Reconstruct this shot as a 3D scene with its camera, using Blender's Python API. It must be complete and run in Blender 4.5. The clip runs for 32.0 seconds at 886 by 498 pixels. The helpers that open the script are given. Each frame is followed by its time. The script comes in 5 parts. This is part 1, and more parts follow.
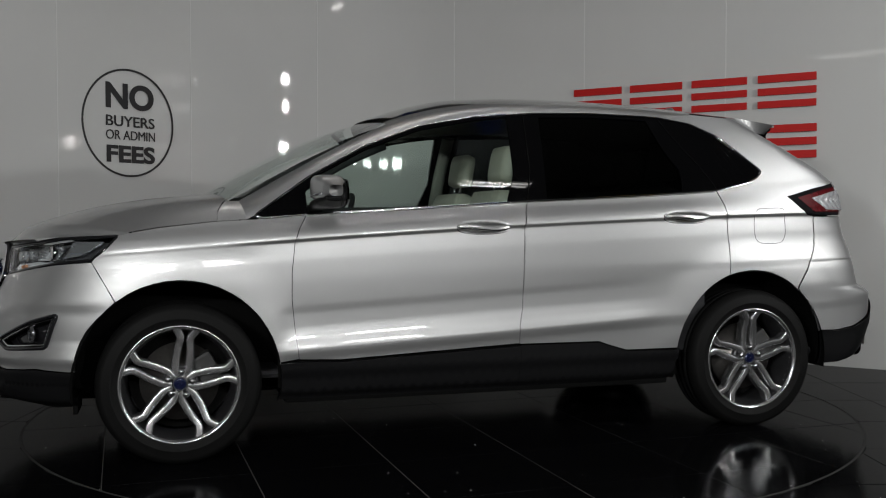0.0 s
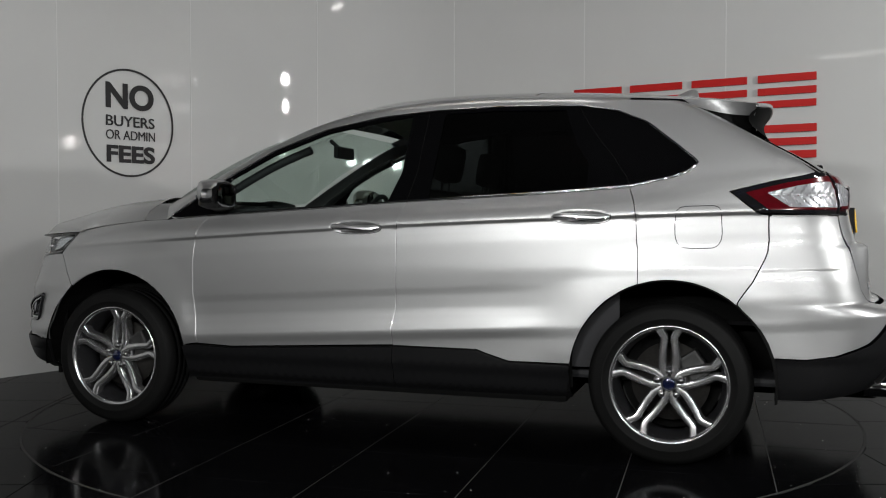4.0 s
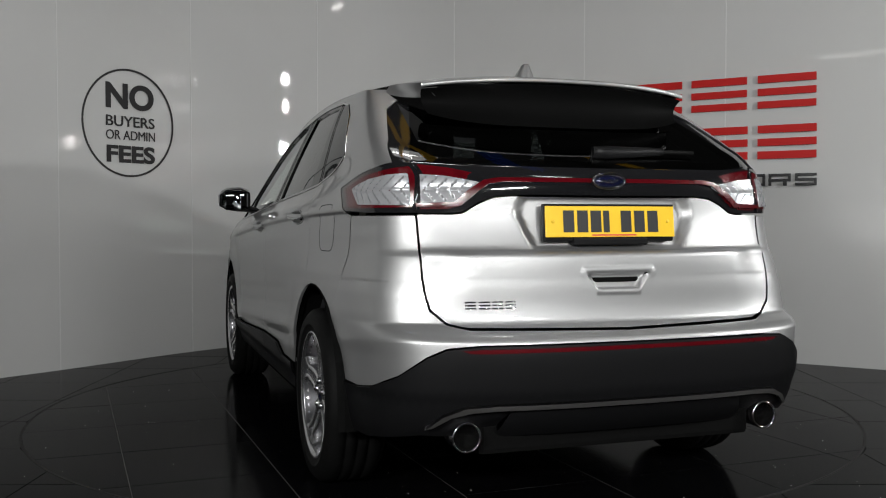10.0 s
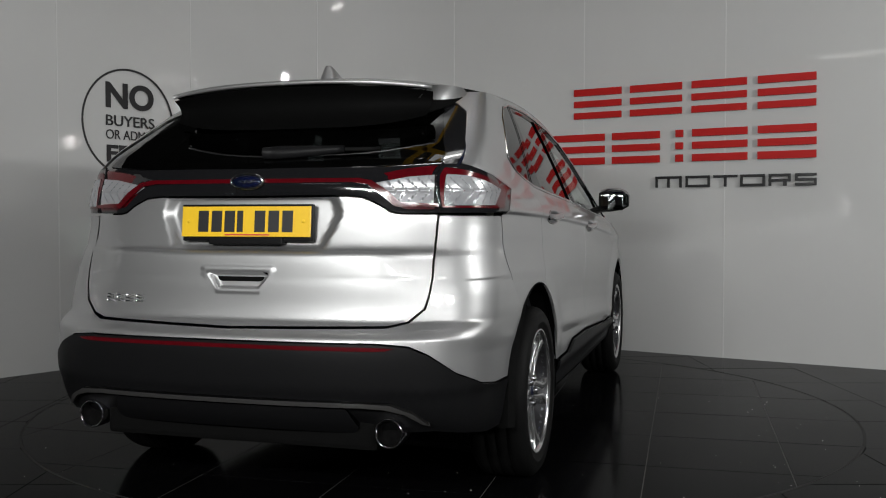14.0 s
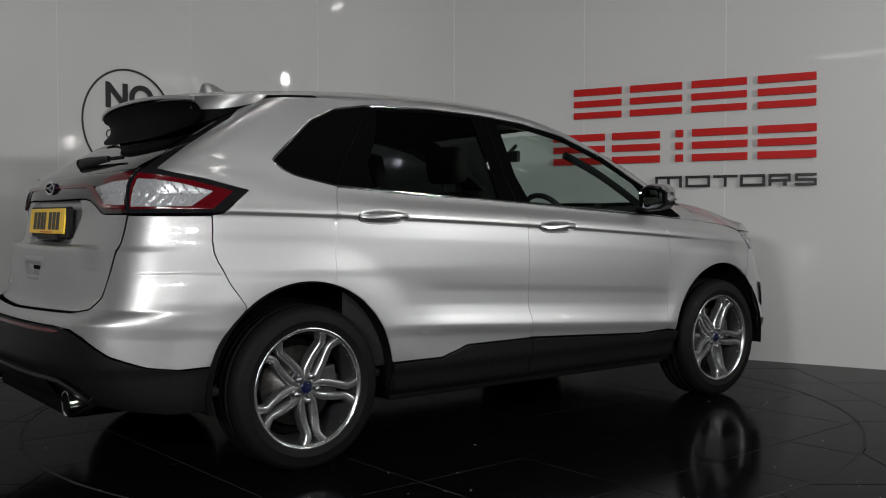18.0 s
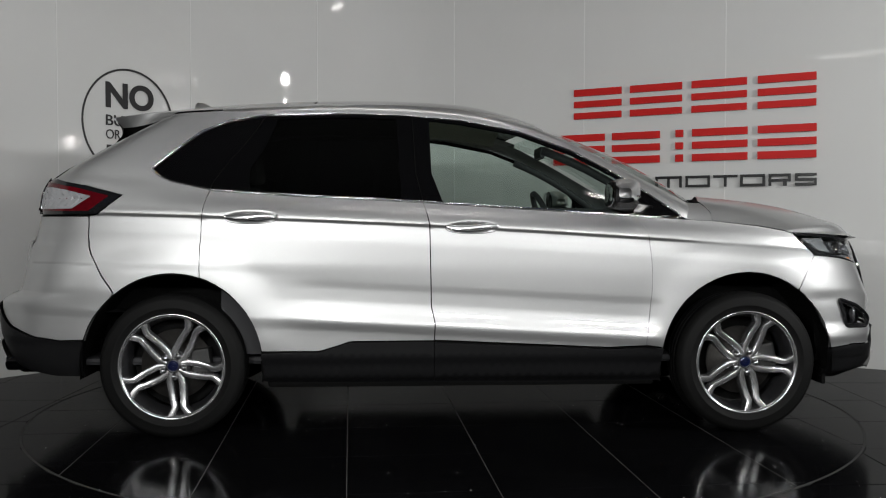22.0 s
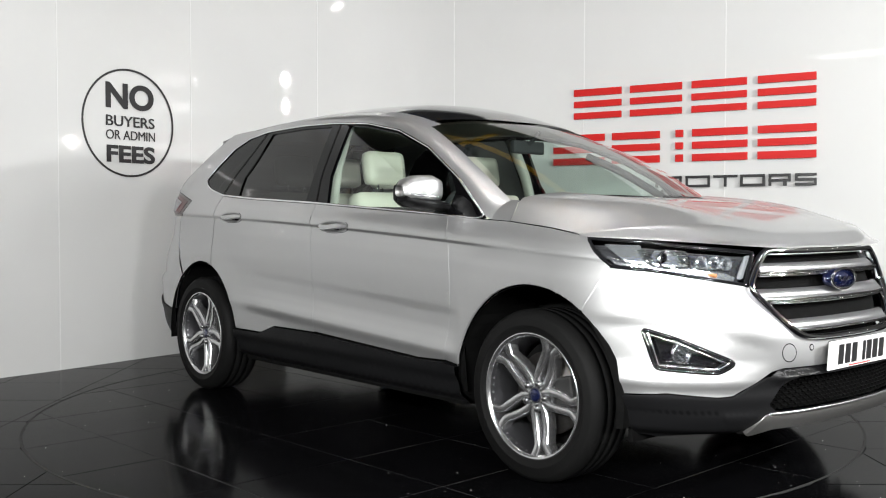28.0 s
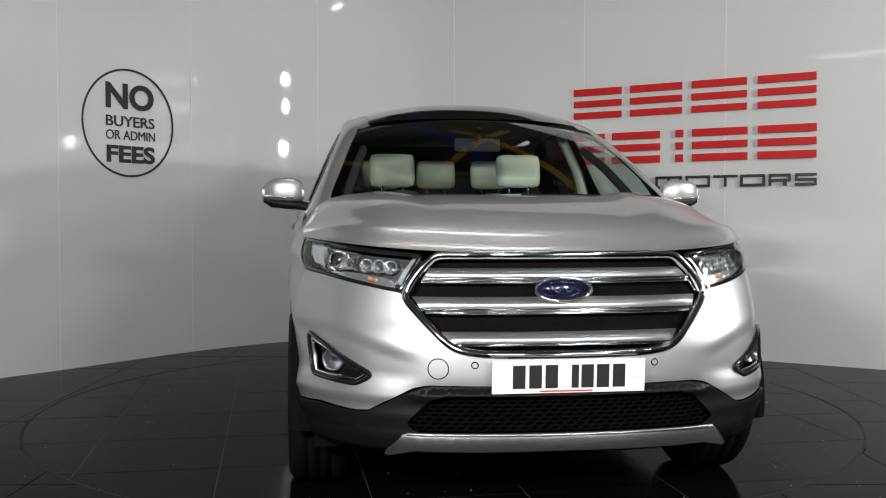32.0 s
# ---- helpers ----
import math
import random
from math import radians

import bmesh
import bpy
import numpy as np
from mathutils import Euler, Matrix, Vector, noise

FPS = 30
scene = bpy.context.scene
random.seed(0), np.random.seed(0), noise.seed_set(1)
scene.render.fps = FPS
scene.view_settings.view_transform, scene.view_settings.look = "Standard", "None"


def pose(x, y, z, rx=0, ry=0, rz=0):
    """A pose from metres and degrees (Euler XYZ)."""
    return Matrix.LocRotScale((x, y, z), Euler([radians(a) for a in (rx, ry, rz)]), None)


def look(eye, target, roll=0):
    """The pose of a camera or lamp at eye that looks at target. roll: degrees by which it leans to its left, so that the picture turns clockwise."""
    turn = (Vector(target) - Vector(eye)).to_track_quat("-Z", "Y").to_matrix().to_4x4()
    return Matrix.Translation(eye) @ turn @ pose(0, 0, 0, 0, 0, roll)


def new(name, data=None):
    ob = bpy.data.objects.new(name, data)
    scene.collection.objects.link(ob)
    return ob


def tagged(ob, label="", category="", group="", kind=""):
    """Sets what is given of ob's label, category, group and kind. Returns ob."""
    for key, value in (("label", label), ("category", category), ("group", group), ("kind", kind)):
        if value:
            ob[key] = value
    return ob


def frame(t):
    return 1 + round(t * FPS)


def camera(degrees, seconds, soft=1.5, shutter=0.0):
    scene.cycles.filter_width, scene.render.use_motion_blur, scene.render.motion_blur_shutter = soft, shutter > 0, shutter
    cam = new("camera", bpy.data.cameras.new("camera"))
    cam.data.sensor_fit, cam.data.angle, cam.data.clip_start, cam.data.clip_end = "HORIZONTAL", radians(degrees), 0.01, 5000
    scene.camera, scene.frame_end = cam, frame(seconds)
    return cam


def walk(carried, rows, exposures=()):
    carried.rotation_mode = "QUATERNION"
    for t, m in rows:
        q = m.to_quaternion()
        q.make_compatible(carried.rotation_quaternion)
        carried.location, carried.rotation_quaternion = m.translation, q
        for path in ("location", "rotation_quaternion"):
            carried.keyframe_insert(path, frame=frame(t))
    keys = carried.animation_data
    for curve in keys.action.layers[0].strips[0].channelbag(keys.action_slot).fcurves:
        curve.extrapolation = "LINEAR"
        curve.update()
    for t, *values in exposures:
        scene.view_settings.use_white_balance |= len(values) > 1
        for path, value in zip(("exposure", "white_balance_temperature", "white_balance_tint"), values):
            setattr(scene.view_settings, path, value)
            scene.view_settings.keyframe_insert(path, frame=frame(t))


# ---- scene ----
DEG = math.degrees
LENS = 49.57
EYE = (0.0, -5.543, 1.072)
DOWN = 1.8
cam = camera(LENS, 32.0, soft=1.1)
EYE_POSE = pose(*EYE, 90 - DOWN, 0, 0)
walk(cam, [(0.0, EYE_POSE), (32.0, EYE_POSE)],
     exposures=[(0.0, -0.88), (2.0, -0.62), (3.0, -0.62), (6.0, 0.0), (7.0, 0.05), (8.0, 0.02), (9.0, -0.4), (11.0, -0.6), (14.0, -0.7), (17.0, -0.7), (19.0, -0.75), (21.0, -0.7), (23.0, 0.0), (24.0, 0.05), (25.0, -0.05), (28.0, 0.8), (29.0, 0.55), (30.0, 0.3), (31.0, 0.05), (32.0, -0.05)])

# ---- world and lights ----
world = bpy.data.worlds.new("world")
scene.world = world
world.use_nodes = True
world.node_tree.nodes["Background"].inputs[0].default_value = (0.9, 0.95, 1.0, 1)
world.node_tree.nodes["Background"].inputs[1].default_value = 0.02


def area_lamp(name, eye, target, w, h, watts, colour=(0.99, 1.0, 0.985)):
    data = bpy.data.lights.new(name, "AREA")
    data.shape, data.size, data.size_y, data.energy, data.color = "RECTANGLE", w, h, watts, colour
    ob = new(name, data)
    ob.matrix_world = look(eye, target)
    return ob


# the light of the hanging strip lights round the turntable: x, y, z, turn, length, watts
STRIPS = ((5.0, -2.43, 2.31, -39, 0.3, 145), (5.0, -2.54, 3.04, -39, 0.25, 40), (5.05, -2.58, 3.5, -39, 0.3, 40),
          (-1.8, -6.2, 2.15, 0, 0.8, 215), (-0.6, -6.6, 2.15, 0, 0.8, 60), (1.0, -6.6, 2.15, 0, 0.8, 50), (2.5, -6.4, 2.15, 0, 0.9, 125))
for x, y, z, turn, length, watts in STRIPS:
    area_lamp("lamp_light", (x, y, z - 0.03), (0.0, 0.2, 0.9), length, 0.16, watts)
area_lamp("lamp_light", (0.0, -0.7, 4.9), (0.0, 0.6, 1.0), 2.4, 0.9, 22)


# ---- materials ----
def material(name, colour=(0.5, 0.5, 0.5), rough=0.5, metal=0.0, coat=0.0, coat_rough=0.03, emit=None, power=0.0, spec=0.5):
    m = bpy.data.materials.new(name)
    m.use_nodes = True
    b = m.node_tree.nodes["Principled BSDF"]
    b.inputs["Base Color"].default_value = (*colour, 1)
    b.inputs["Roughness"].default_value = rough
    b.inputs["Metallic"].default_value = metal
    b.inputs["Coat Weight"].default_value = coat
    b.inputs["Coat Roughness"].default_value = coat_rough
    b.inputs["Specular IOR Level"].default_value = spec
    if emit:
        b.inputs["Emission Color"].default_value = (*emit, 1)
        b.inputs["Emission Strength"].default_value = power
    return m


def texture(m, scale=40.0, detail=4.0, amount=0.1, bump=0.0, rough=None, coords="Object", stretch=(1, 1, 1)):
    """Mottles a material's colour by noise; adds relief and a spread of gloss."""
    t = m.node_tree
    b = t.nodes["Principled BSDF"]
    co = t.nodes.new("ShaderNodeTexCoord")
    mp = t.nodes.new("ShaderNodeMapping")
    mp.inputs["Scale"].default_value = stretch
    t.links.new(co.outputs[coords], mp.inputs[0])
    n = t.nodes.new("ShaderNodeTexNoise")
    n.inputs["Scale"].default_value = scale
    n.inputs["Detail"].default_value = detail
    t.links.new(mp.outputs[0], n.inputs["Vector"])
    if amount:
        r = t.nodes.new("ShaderNodeMapRange")
        r.inputs[3].default_value, r.inputs[4].default_value = 1 - amount, 1 + amount
        t.links.new(n.outputs[0], r.inputs[0])
        mix = t.nodes.new("ShaderNodeMixRGB")
        mix.blend_type = "MULTIPLY"
        mix.inputs[0].default_value = 1
        old = b.inputs["Base Color"]
        if old.is_linked:
            t.links.new(old.links[0].from_socket, mix.inputs[1])
        else:
            mix.inputs[1].default_value = old.default_value
        t.links.new(r.outputs[0], mix.inputs[2])
        t.links.new(mix.outputs[0], old)
    if rough:
        r = t.nodes.new("ShaderNodeMapRange")
        r.inputs[3].default_value, r.inputs[4].default_value = rough
        t.links.new(n.outputs[0], r.inputs[0])
        t.links.new(r.outputs[0], b.inputs["Roughness"])
    if bump:
        k = t.nodes.new("ShaderNodeBump")
        k.inputs["Strength"].default_value = bump
        k.inputs["Distance"].default_value = 0.002
        t.links.new(n.outputs[0], k.inputs["Height"])
        t.links.new(k.outputs[0], b.inputs["Normal"])
    return m


def glass(name, tint, gloss=1.0):
    """Thin car glass: tinted see-through with a Fresnel gloss."""
    m = bpy.data.materials.new(name)
    m.use_nodes = True
    t = m.node_tree
    t.nodes.remove(t.nodes["Principled BSDF"])
    a, g, x = t.nodes.new("ShaderNodeBsdfTransparent"), t.nodes.new("ShaderNodeBsdfGlossy"), t.nodes.new("ShaderNodeMixShader")
    lw = t.nodes.new("ShaderNodeLayerWeight")
    pw = t.nodes.new("ShaderNodeMath")
    pw.operation = "POWER"
    pw.inputs[1].default_value = 5
    f = t.nodes.new("ShaderNodeMapRange")
    f.inputs[3].default_value, f.inputs[4].default_value = 0.042, 1.0
    t.links.new(lw.outputs["Facing"], pw.inputs[0])
    t.links.new(pw.outputs[0], f.inputs[0])
    lw.inputs[0].default_value = 0.5
    a.inputs[0].default_value = (*tint, 1)
    g.inputs["Roughness"].default_value = 0.01
    g.inputs[0].default_value = (gloss, gloss, gloss, 1)
    t.links.new(f.outputs[0], x.inputs[0])
    t.links.new(a.outputs[0], x.inputs[1])
    t.links.new(g.outputs[0], x.inputs[2])
    t.links.new(x.outputs[0], t.nodes["Material Output"].inputs[0])
    return m


PAINT = texture(material("silver_paint", (0.425, 0.425, 0.428), 0.46, 0.85, 0.85, 0.02), 900, 2, 0.08)
CHROME = material("chrome", (0.75, 0.75, 0.76), 0.07, 1.0)
SKID = texture(material("brushed_skid", (0.24, 0.235, 0.23), 0.36, 0.9), 300, 2, 0.12)
MIRROR = material("dark_mirror", (0.14, 0.145, 0.15), 0.02, 1.0)
SATIN = texture(material("satin_silver", (0.46, 0.46, 0.47), 0.3, 0.9), 300, 2, 0.05)
ALLOY = texture(material("alloy", (0.55, 0.55, 0.56), 0.24, 0.95, 0.5), 120, 3, 0.06)
ALLOY_DARK = texture(material("dark_alloy", (0.07, 0.07, 0.075), 0.4, 0.8), 120, 3, 0.1)
CLAD = texture(material("black_plastic", (0.006, 0.006, 0.0065), 0.48, spec=0.13), 500, 3, 0.25, 0.15, (0.36, 0.52))
GLOSS = material("gloss_black", (0.008, 0.008, 0.009), 0.08, 0, 0.6)
PILLAR = material("black_gloss_trim", (0.002, 0.002, 0.0023), 0.03, spec=0.2)
MATT = texture(material("matt_black", (0.0025, 0.0025, 0.0025), 0.6, spec=0.03), 200, 2, 0.2)
DARK = texture(material("dark_liner", (0.004, 0.004, 0.004), 0.9, spec=0.04), 60, 3, 0.3)
RUBBER = texture(material("tyre_rubber", (0.0045, 0.0045, 0.0045), 0.6, spec=0.09), 90, 4, 0.3, 0.1, (0.5, 0.75))
NUT = material("nut_steel", (0.3, 0.3, 0.31), 0.25, 0.95)
CAST = texture(material("cast_iron", (0.02, 0.02, 0.02), 0.6, 0.3), 60, 3, 0.3)
STEEL = texture(material("brake_steel", (0.1, 0.095, 0.09), 0.42, 0.9), 80, 3, 0.25)
CLEAR = glass("clear_glass", (0.78, 0.86, 0.82))
TINT = glass("privacy_glass", (0.035, 0.038, 0.04))
LENS_GLASS = glass("lamp_cover", (0.93, 0.95, 0.96))
RED_LENS = texture(material("red_lens", (0.07, 0.0015, 0.004), 0.16, 0, 0.3), 30, 2, 0.35)
LENS_WHITE = texture(material("lamp_optic", (0.35, 0.355, 0.37), 0.22, 0.4, 0.5), 40, 2, 0.1)
SMOKE = texture(material("smoked_reflector", (0.36, 0.36, 0.38), 0.16, 0.9), 90, 2, 0.5, 0.5)
HOUSING = texture(material("lamp_housing", (0.55, 0.56, 0.58), 0.22, 0.75), 60, 2, 0.3, 0.5)
CRYSTAL = texture(material("lamp_reflector", (0.72, 0.74, 0.76), 0.16, 0.85), 70, 1, 0.2, 0.6)
AMBER = material("amber_lens", (0.5, 0.2, 0.07), 0.3)
CREAM = texture(material("cream_leather", (0.52, 0.5, 0.43), 0.5), 250, 3, 0.08, 0.12)
CABIN = texture(material("cabin_grey", (0.022, 0.022, 0.024), 0.6, spec=0.15), 200, 3, 0.2, 0.1)
HEADLINING = texture(material("headlining", (0.3, 0.3, 0.27), 0.85, spec=0.1), 300, 3, 0.08)
YELLOW = texture(material("plate_yellow", (0.8, 0.5, 0.02), 0.35), 60, 3, 0.05)
WHITE_PLATE = texture(material("plate_white", (0.74, 0.74, 0.72), 0.35), 60, 3, 0.04)
INK = material("black_ink", (0.012, 0.012, 0.013), 0.45)
RED_INK = material("red_print", (0.55, 0.04, 0.04), 0.5)
BADGE = material("badge_blue", (0.004, 0.007, 0.035), 0.15, 0.3, 1.0)
WALL = texture(texture(material("wall_panel", (0.5, 0.5, 0.496), 0.2, spec=0.45), 1.6, 4, 0.035, 0.0, (0.02, 0.05)), 0.6, 2, 0.03)
SEAM = material("white_enamel", (0.62, 0.62, 0.61), 0.3)
STRIP = material("seam_strip", (0.55, 0.55, 0.545), 0.45, spec=0.2)
FLOOR = texture(material("black_tile", (0.002, 0.002, 0.0023), 0.16, spec=0.018), 3.0, 5, 0.35, 0.0, (0.09, 0.17))
GROUT = texture(material("grout", (0.014, 0.014, 0.013), 0.7), 80, 3, 0.3)
BED = texture(material("tile_grout", (0.05, 0.05, 0.048), 0.6), 80, 3, 0.3)
RIM_GAP = material("turntable_gap", (0.003, 0.003, 0.003), 0.9)
RED = texture(material("red_acrylic", (0.42, 0.012, 0.011), 0.5, spec=0.2), 8, 3, 0.06)
BLACK = texture(material("black_acrylic", (0.012, 0.012, 0.013), 0.35), 8, 3, 0.1)
CEIL = texture(material("ceiling_sheet", (0.05, 0.05, 0.05), 0.8), 2, 3, 0.3)
YBEAM = texture(material("yellow_steel", (0.75, 0.45, 0.04), 0.5), 6, 3, 0.2)
BBEAM = texture(material("blue_steel", (0.02, 0.06, 0.3), 0.45), 6, 3, 0.2)
TUBE = material("lamp_tube", (1, 1, 1), 0.4, emit=(1, 0.98, 0.95), power=32)
TUBE_DIM = material("dim_lamp_tube", (1, 1, 1), 0.4, emit=(1, 0.98, 0.95), power=5)
DUST = material("dust_speck", (0.6, 0.6, 0.58), 0.8)


# ---- mesh helpers ----
def part(name, verts, faces, mat, parent=None, label="", normals=None, smooth=True, both=False):
    """One mesh object under a thing or part. both: also its mirror image across the car's middle."""
    me = bpy.data.meshes.new(name)
    me.from_pydata([tuple(v) for v in verts], [], faces)
    me.materials.append(mat)
    if smooth:
        me.polygons.foreach_set("use_smooth", [True] * len(me.polygons))
    if normals is not None:
        me.normals_split_custom_set_from_vertices([tuple(n) for n in normals])
    me.update()
    ob = new(name, me)
    ob.parent = parent
    if label:
        ob["label"] = label
    if both:
        flip = lambda v: (v[0], -v[1], v[2])
        other = part(name, [flip(v) for v in verts], [tuple(reversed(f)) for f in faces], mat, parent, label,
                     None if normals is None else [flip(n) for n in normals], smooth)
        return ob, other
    return ob


def bm_part(name, bm, mat, parent=None, label="", smooth=False):
    bmesh.ops.recalc_face_normals(bm, faces=bm.faces)
    me = bpy.data.meshes.new(name)
    bm.to_mesh(me)
    bm.free()
    me.materials.append(mat)
    if smooth:
        me.polygons.foreach_set("use_smooth", [True] * len(me.polygons))
    ob = new(name, me)
    ob.parent = parent
    if label:
        ob["label"] = label
    return ob


def empty(name, label, category, group="", kind="", parent=None):
    ob = new(name)
    ob.empty_display_size = 0.1
    ob.parent = parent
    return tagged(ob, label, "" if parent else category, group, kind)


def block(bm, x0, x1, y0, y1, z0, z1, bevel=0.0, m=None):
    r = bmesh.ops.create_cube(bm, size=1)["verts"]
    for v in r:
        v.co = Vector(((x0 + x1) / 2 + v.co.x * (x1 - x0), (y0 + y1) / 2 + v.co.y * (y1 - y0), (z0 + z1) / 2 + v.co.z * (z1 - z0)))
    if bevel:
        es = list({e for v in r for e in v.link_edges})
        out = bmesh.ops.bevel(bm, geom=es, offset=bevel, segments=2, affect="EDGES", profile=0.6)
        r = list({v for f in out["faces"] for v in f.verts} | {v for v in r if v.is_valid})
    if m is not None:
        bmesh.ops.transform(bm, matrix=m, verts=r)
    return r


def box_part(name, dims, mat, parent=None, bevel=0.004, label="", m=None):
    bm = bmesh.new()
    block(bm, *dims, bevel, m)
    return bm_part(name, bm, mat, parent, label, smooth=False)


def lathe(profile, n=48, axis="y"):
    """A turned shape from (radius, along) pairs, about the y axis."""
    vs, fs = [], []
    for k in range(n):
        a = 2 * math.pi * k / n
        for r, h in profile:
            vs.append((r * math.cos(a), h, r * math.sin(a)))
    p = len(profile)
    for k in range(n):
        j = (k + 1) % n
        for i in range(p - 1):
            fs.append((k * p + i, k * p + i + 1, j * p + i + 1, j * p + i))
    return vs, fs


def tube(points, rx, ry=None, n=8, closed=False, up=(0, 0, 1)):
    """A rod of oval section along a line of points."""
    ry = ry or rx
    pts = [Vector(p) for p in points]
    vs, fs, m = [], [], len(pts)
    for i, p in enumerate(pts):
        a = pts[i - 1] if (i or closed) else p
        b = pts[(i + 1) % m] if (i < m - 1 or closed) else p
        d = (b - a).normalized()
        s = d.cross(Vector(up))
        s = s.normalized() if s.length > 1e-4 else Vector((1, 0, 0))
        u = s.cross(d)
        for k in range(n):
            q = 2 * math.pi * k / n
            vs.append(p + s * rx * math.cos(q) + u * ry * math.sin(q))
    for i in range(m if closed else m - 1):
        j = (i + 1) % m
        for k in range(n):
            l = (k + 1) % n
            fs.append((i * n + k, i * n + l, j * n + l, j * n + k))
    if not closed:
        fs += [tuple(range(n)), tuple(reversed(range((m - 1) * n, m * n)))]
    return vs, fs


def spline(knots):
    """A smooth curve through (at, value) pairs that does not overshoot."""
    xs, ys = [k[0] for k in knots], [k[1] for k in knots]
    n = len(xs)
    d = [(ys[i + 1] - ys[i]) / (xs[i + 1] - xs[i]) for i in range(n - 1)]
    s = [d[0]] + [0 if d[i - 1] * d[i] <= 0 else 2 * d[i - 1] * d[i] / (d[i - 1] + d[i]) for i in range(1, n - 1)] + [d[-1]]

    def value(x):
        if x <= xs[0]:
            return ys[0] + s[0] * (x - xs[0])
        if x >= xs[-1]:
            return ys[-1] + s[-1] * (x - xs[-1])
        i = 0
        while x > xs[i + 1]:
            i += 1
        h = xs[i + 1] - xs[i]
        t = (x - xs[i]) / h
        return (ys[i] * (1 + 2 * t) * (1 - t) ** 2 + s[i] * h * t * (1 - t) ** 2
                + ys[i + 1] * t * t * (3 - 2 * t) + s[i + 1] * h * t * t * (t - 1))
    return value


def smooth(a, b, x):
    t = min(1.0, max(0.0, (x - a) / (b - a)))
    return t * t * (3 - 2 * t)


# ---- the place: floor, turntable, curved wall ----
R_TABLE = 2.246
TILE = 0.6


def clip_poly(poly, inside, cross):
    out = []
    for i, p in enumerate(poly):
        q = poly[(i + 1) % len(poly)]
        if inside(p):
            out.append(p)
        if inside(p) != inside(q):
            out.append(cross(p, q))
    return out


def slab_mesh(name, outline, z0, z1, mat, parent, bevel=0.0015):
    """A flat piece with a small chamfer, from its outline."""
    c = Vector((sum(p[0] for p in outline) / len(outline), sum(p[1] for p in outline) / len(outline)))
    n = len(outline)
    ins = [Vector(p) + (c - Vector(p)).normalized() * bevel for p in outline]
    vs = [(p[0], p[1], z0) for p in outline] + [(p[0], p[1], z1 - bevel * 0.6) for p in outline] + [(p[0], p[1], z1) for p in ins]
    fs = [tuple(range(2 * n, 3 * n))]
    for i in range(n):
        j = (i + 1) % n
        fs += [(i, j, n + j, n + i), (n + i, n + j, 2 * n + j, 2 * n + i)]
    return part(name, vs, fs, mat, parent, smooth=False)


def ring_part(name, r0, r1, z0, z1, mat, parent, label="", n=144):
    vs, fs = lathe([(r0, z0), (r0, z1), (r1, z1), (r1, z0)], n)
    vs = [(x, z, y) for x, y, z in vs]
    return part(name, vs, [tuple(reversed(f)) for f in fs], mat, parent, label, smooth=False)


ground = part("ground", [(-9, -10, -0.02), (9, -10, -0.02), (9, 7, -0.02), (-9, 7, -0.02)], [(0, 1, 2, 3)], GROUT, smooth=False)
tagged(ground, "dark concrete under the black floor tiles", "floor", kind="structure")
floor = empty("floor", "polished black floor tiles around the turntable", "floor", kind="structure")
turntable = empty("turntable", "round black tiled turntable flush with the floor", "turntable")


def disc_clip(poly, r, keep_inside):
    """Cuts a tile by the turntable's circle, with a curved edge."""
    ins = lambda p: (math.hypot(*p) <= r) == keep_inside
    if all(ins(p) for p in poly):
        return poly
    fine = []
    for i, p in enumerate(poly):
        q = poly[(i + 1) % len(poly)]
        for k in range(12):
            fine.append((p[0] + (q[0] - p[0]) * k / 12, p[1] + (q[1] - p[1]) * k / 12))
    if not any(ins(p) for p in fine):
        return []
    return clip_poly(fine, ins, lambda p, q: cut_circle(p, q, r))


def cut_circle(p, q, r):
    a, b = p, q
    for _ in range(30):
        m = ((a[0] + b[0]) / 2, (a[1] + b[1]) / 2)
        if (math.hypot(*m) <= r) == (math.hypot(*a) <= r):
            a = m
        else:
            b = m
    return m


def arc_fill(poly, r):
    """Bends the long straight cut of a clipped tile to the circle."""
    out = []
    for i, p in enumerate(poly):
        q = poly[(i + 1) % len(poly)]
        out.append(p)
        on = abs(math.hypot(*p) - r) < 1e-4 and abs(math.hypot(*q) - r) < 1e-4
        if on:
            a, b = math.atan2(p[1], p[0]), math.atan2(q[1], q[0])
            d = (b - a + math.pi) % (2 * math.pi) - math.pi
            n = max(1, int(abs(d) / 0.05))
            out += [(r * math.cos(a + d * k / n), r * math.sin(a + d * k / n)) for k in range(1, n)]
    return out


def tiles(parent, turn, ox, oy, r, inside, x0, x1, y0, y1, z):
    c, s = math.cos(radians(turn)), math.sin(radians(turn))
    n = int(10 / TILE)
    for i in range(-n, n):
        for j in range(-n, n):
            g = 0.0016
            u0, u1, v0, v1 = ox + i * TILE + g, ox + (i + 1) * TILE - g, oy + j * TILE + g, oy + (j + 1) * TILE - g
            poly = [(c * u - s * v, s * u + c * v) for u, v in ((u0, v0), (u1, v0), (u1, v1), (u0, v1))]
            m = poly[0]
            if not (x0 < m[0] < x1 and y0 < m[1] < y1):
                continue
            cut = disc_clip(poly, r, inside)
            if len(cut) < 3:
                continue
            if inside:
                cut = arc_fill(cut, r)
            slab_mesh("tile", cut, -0.018, z + random.uniform(-0.0004, 0.0004), FLOOR, parent)


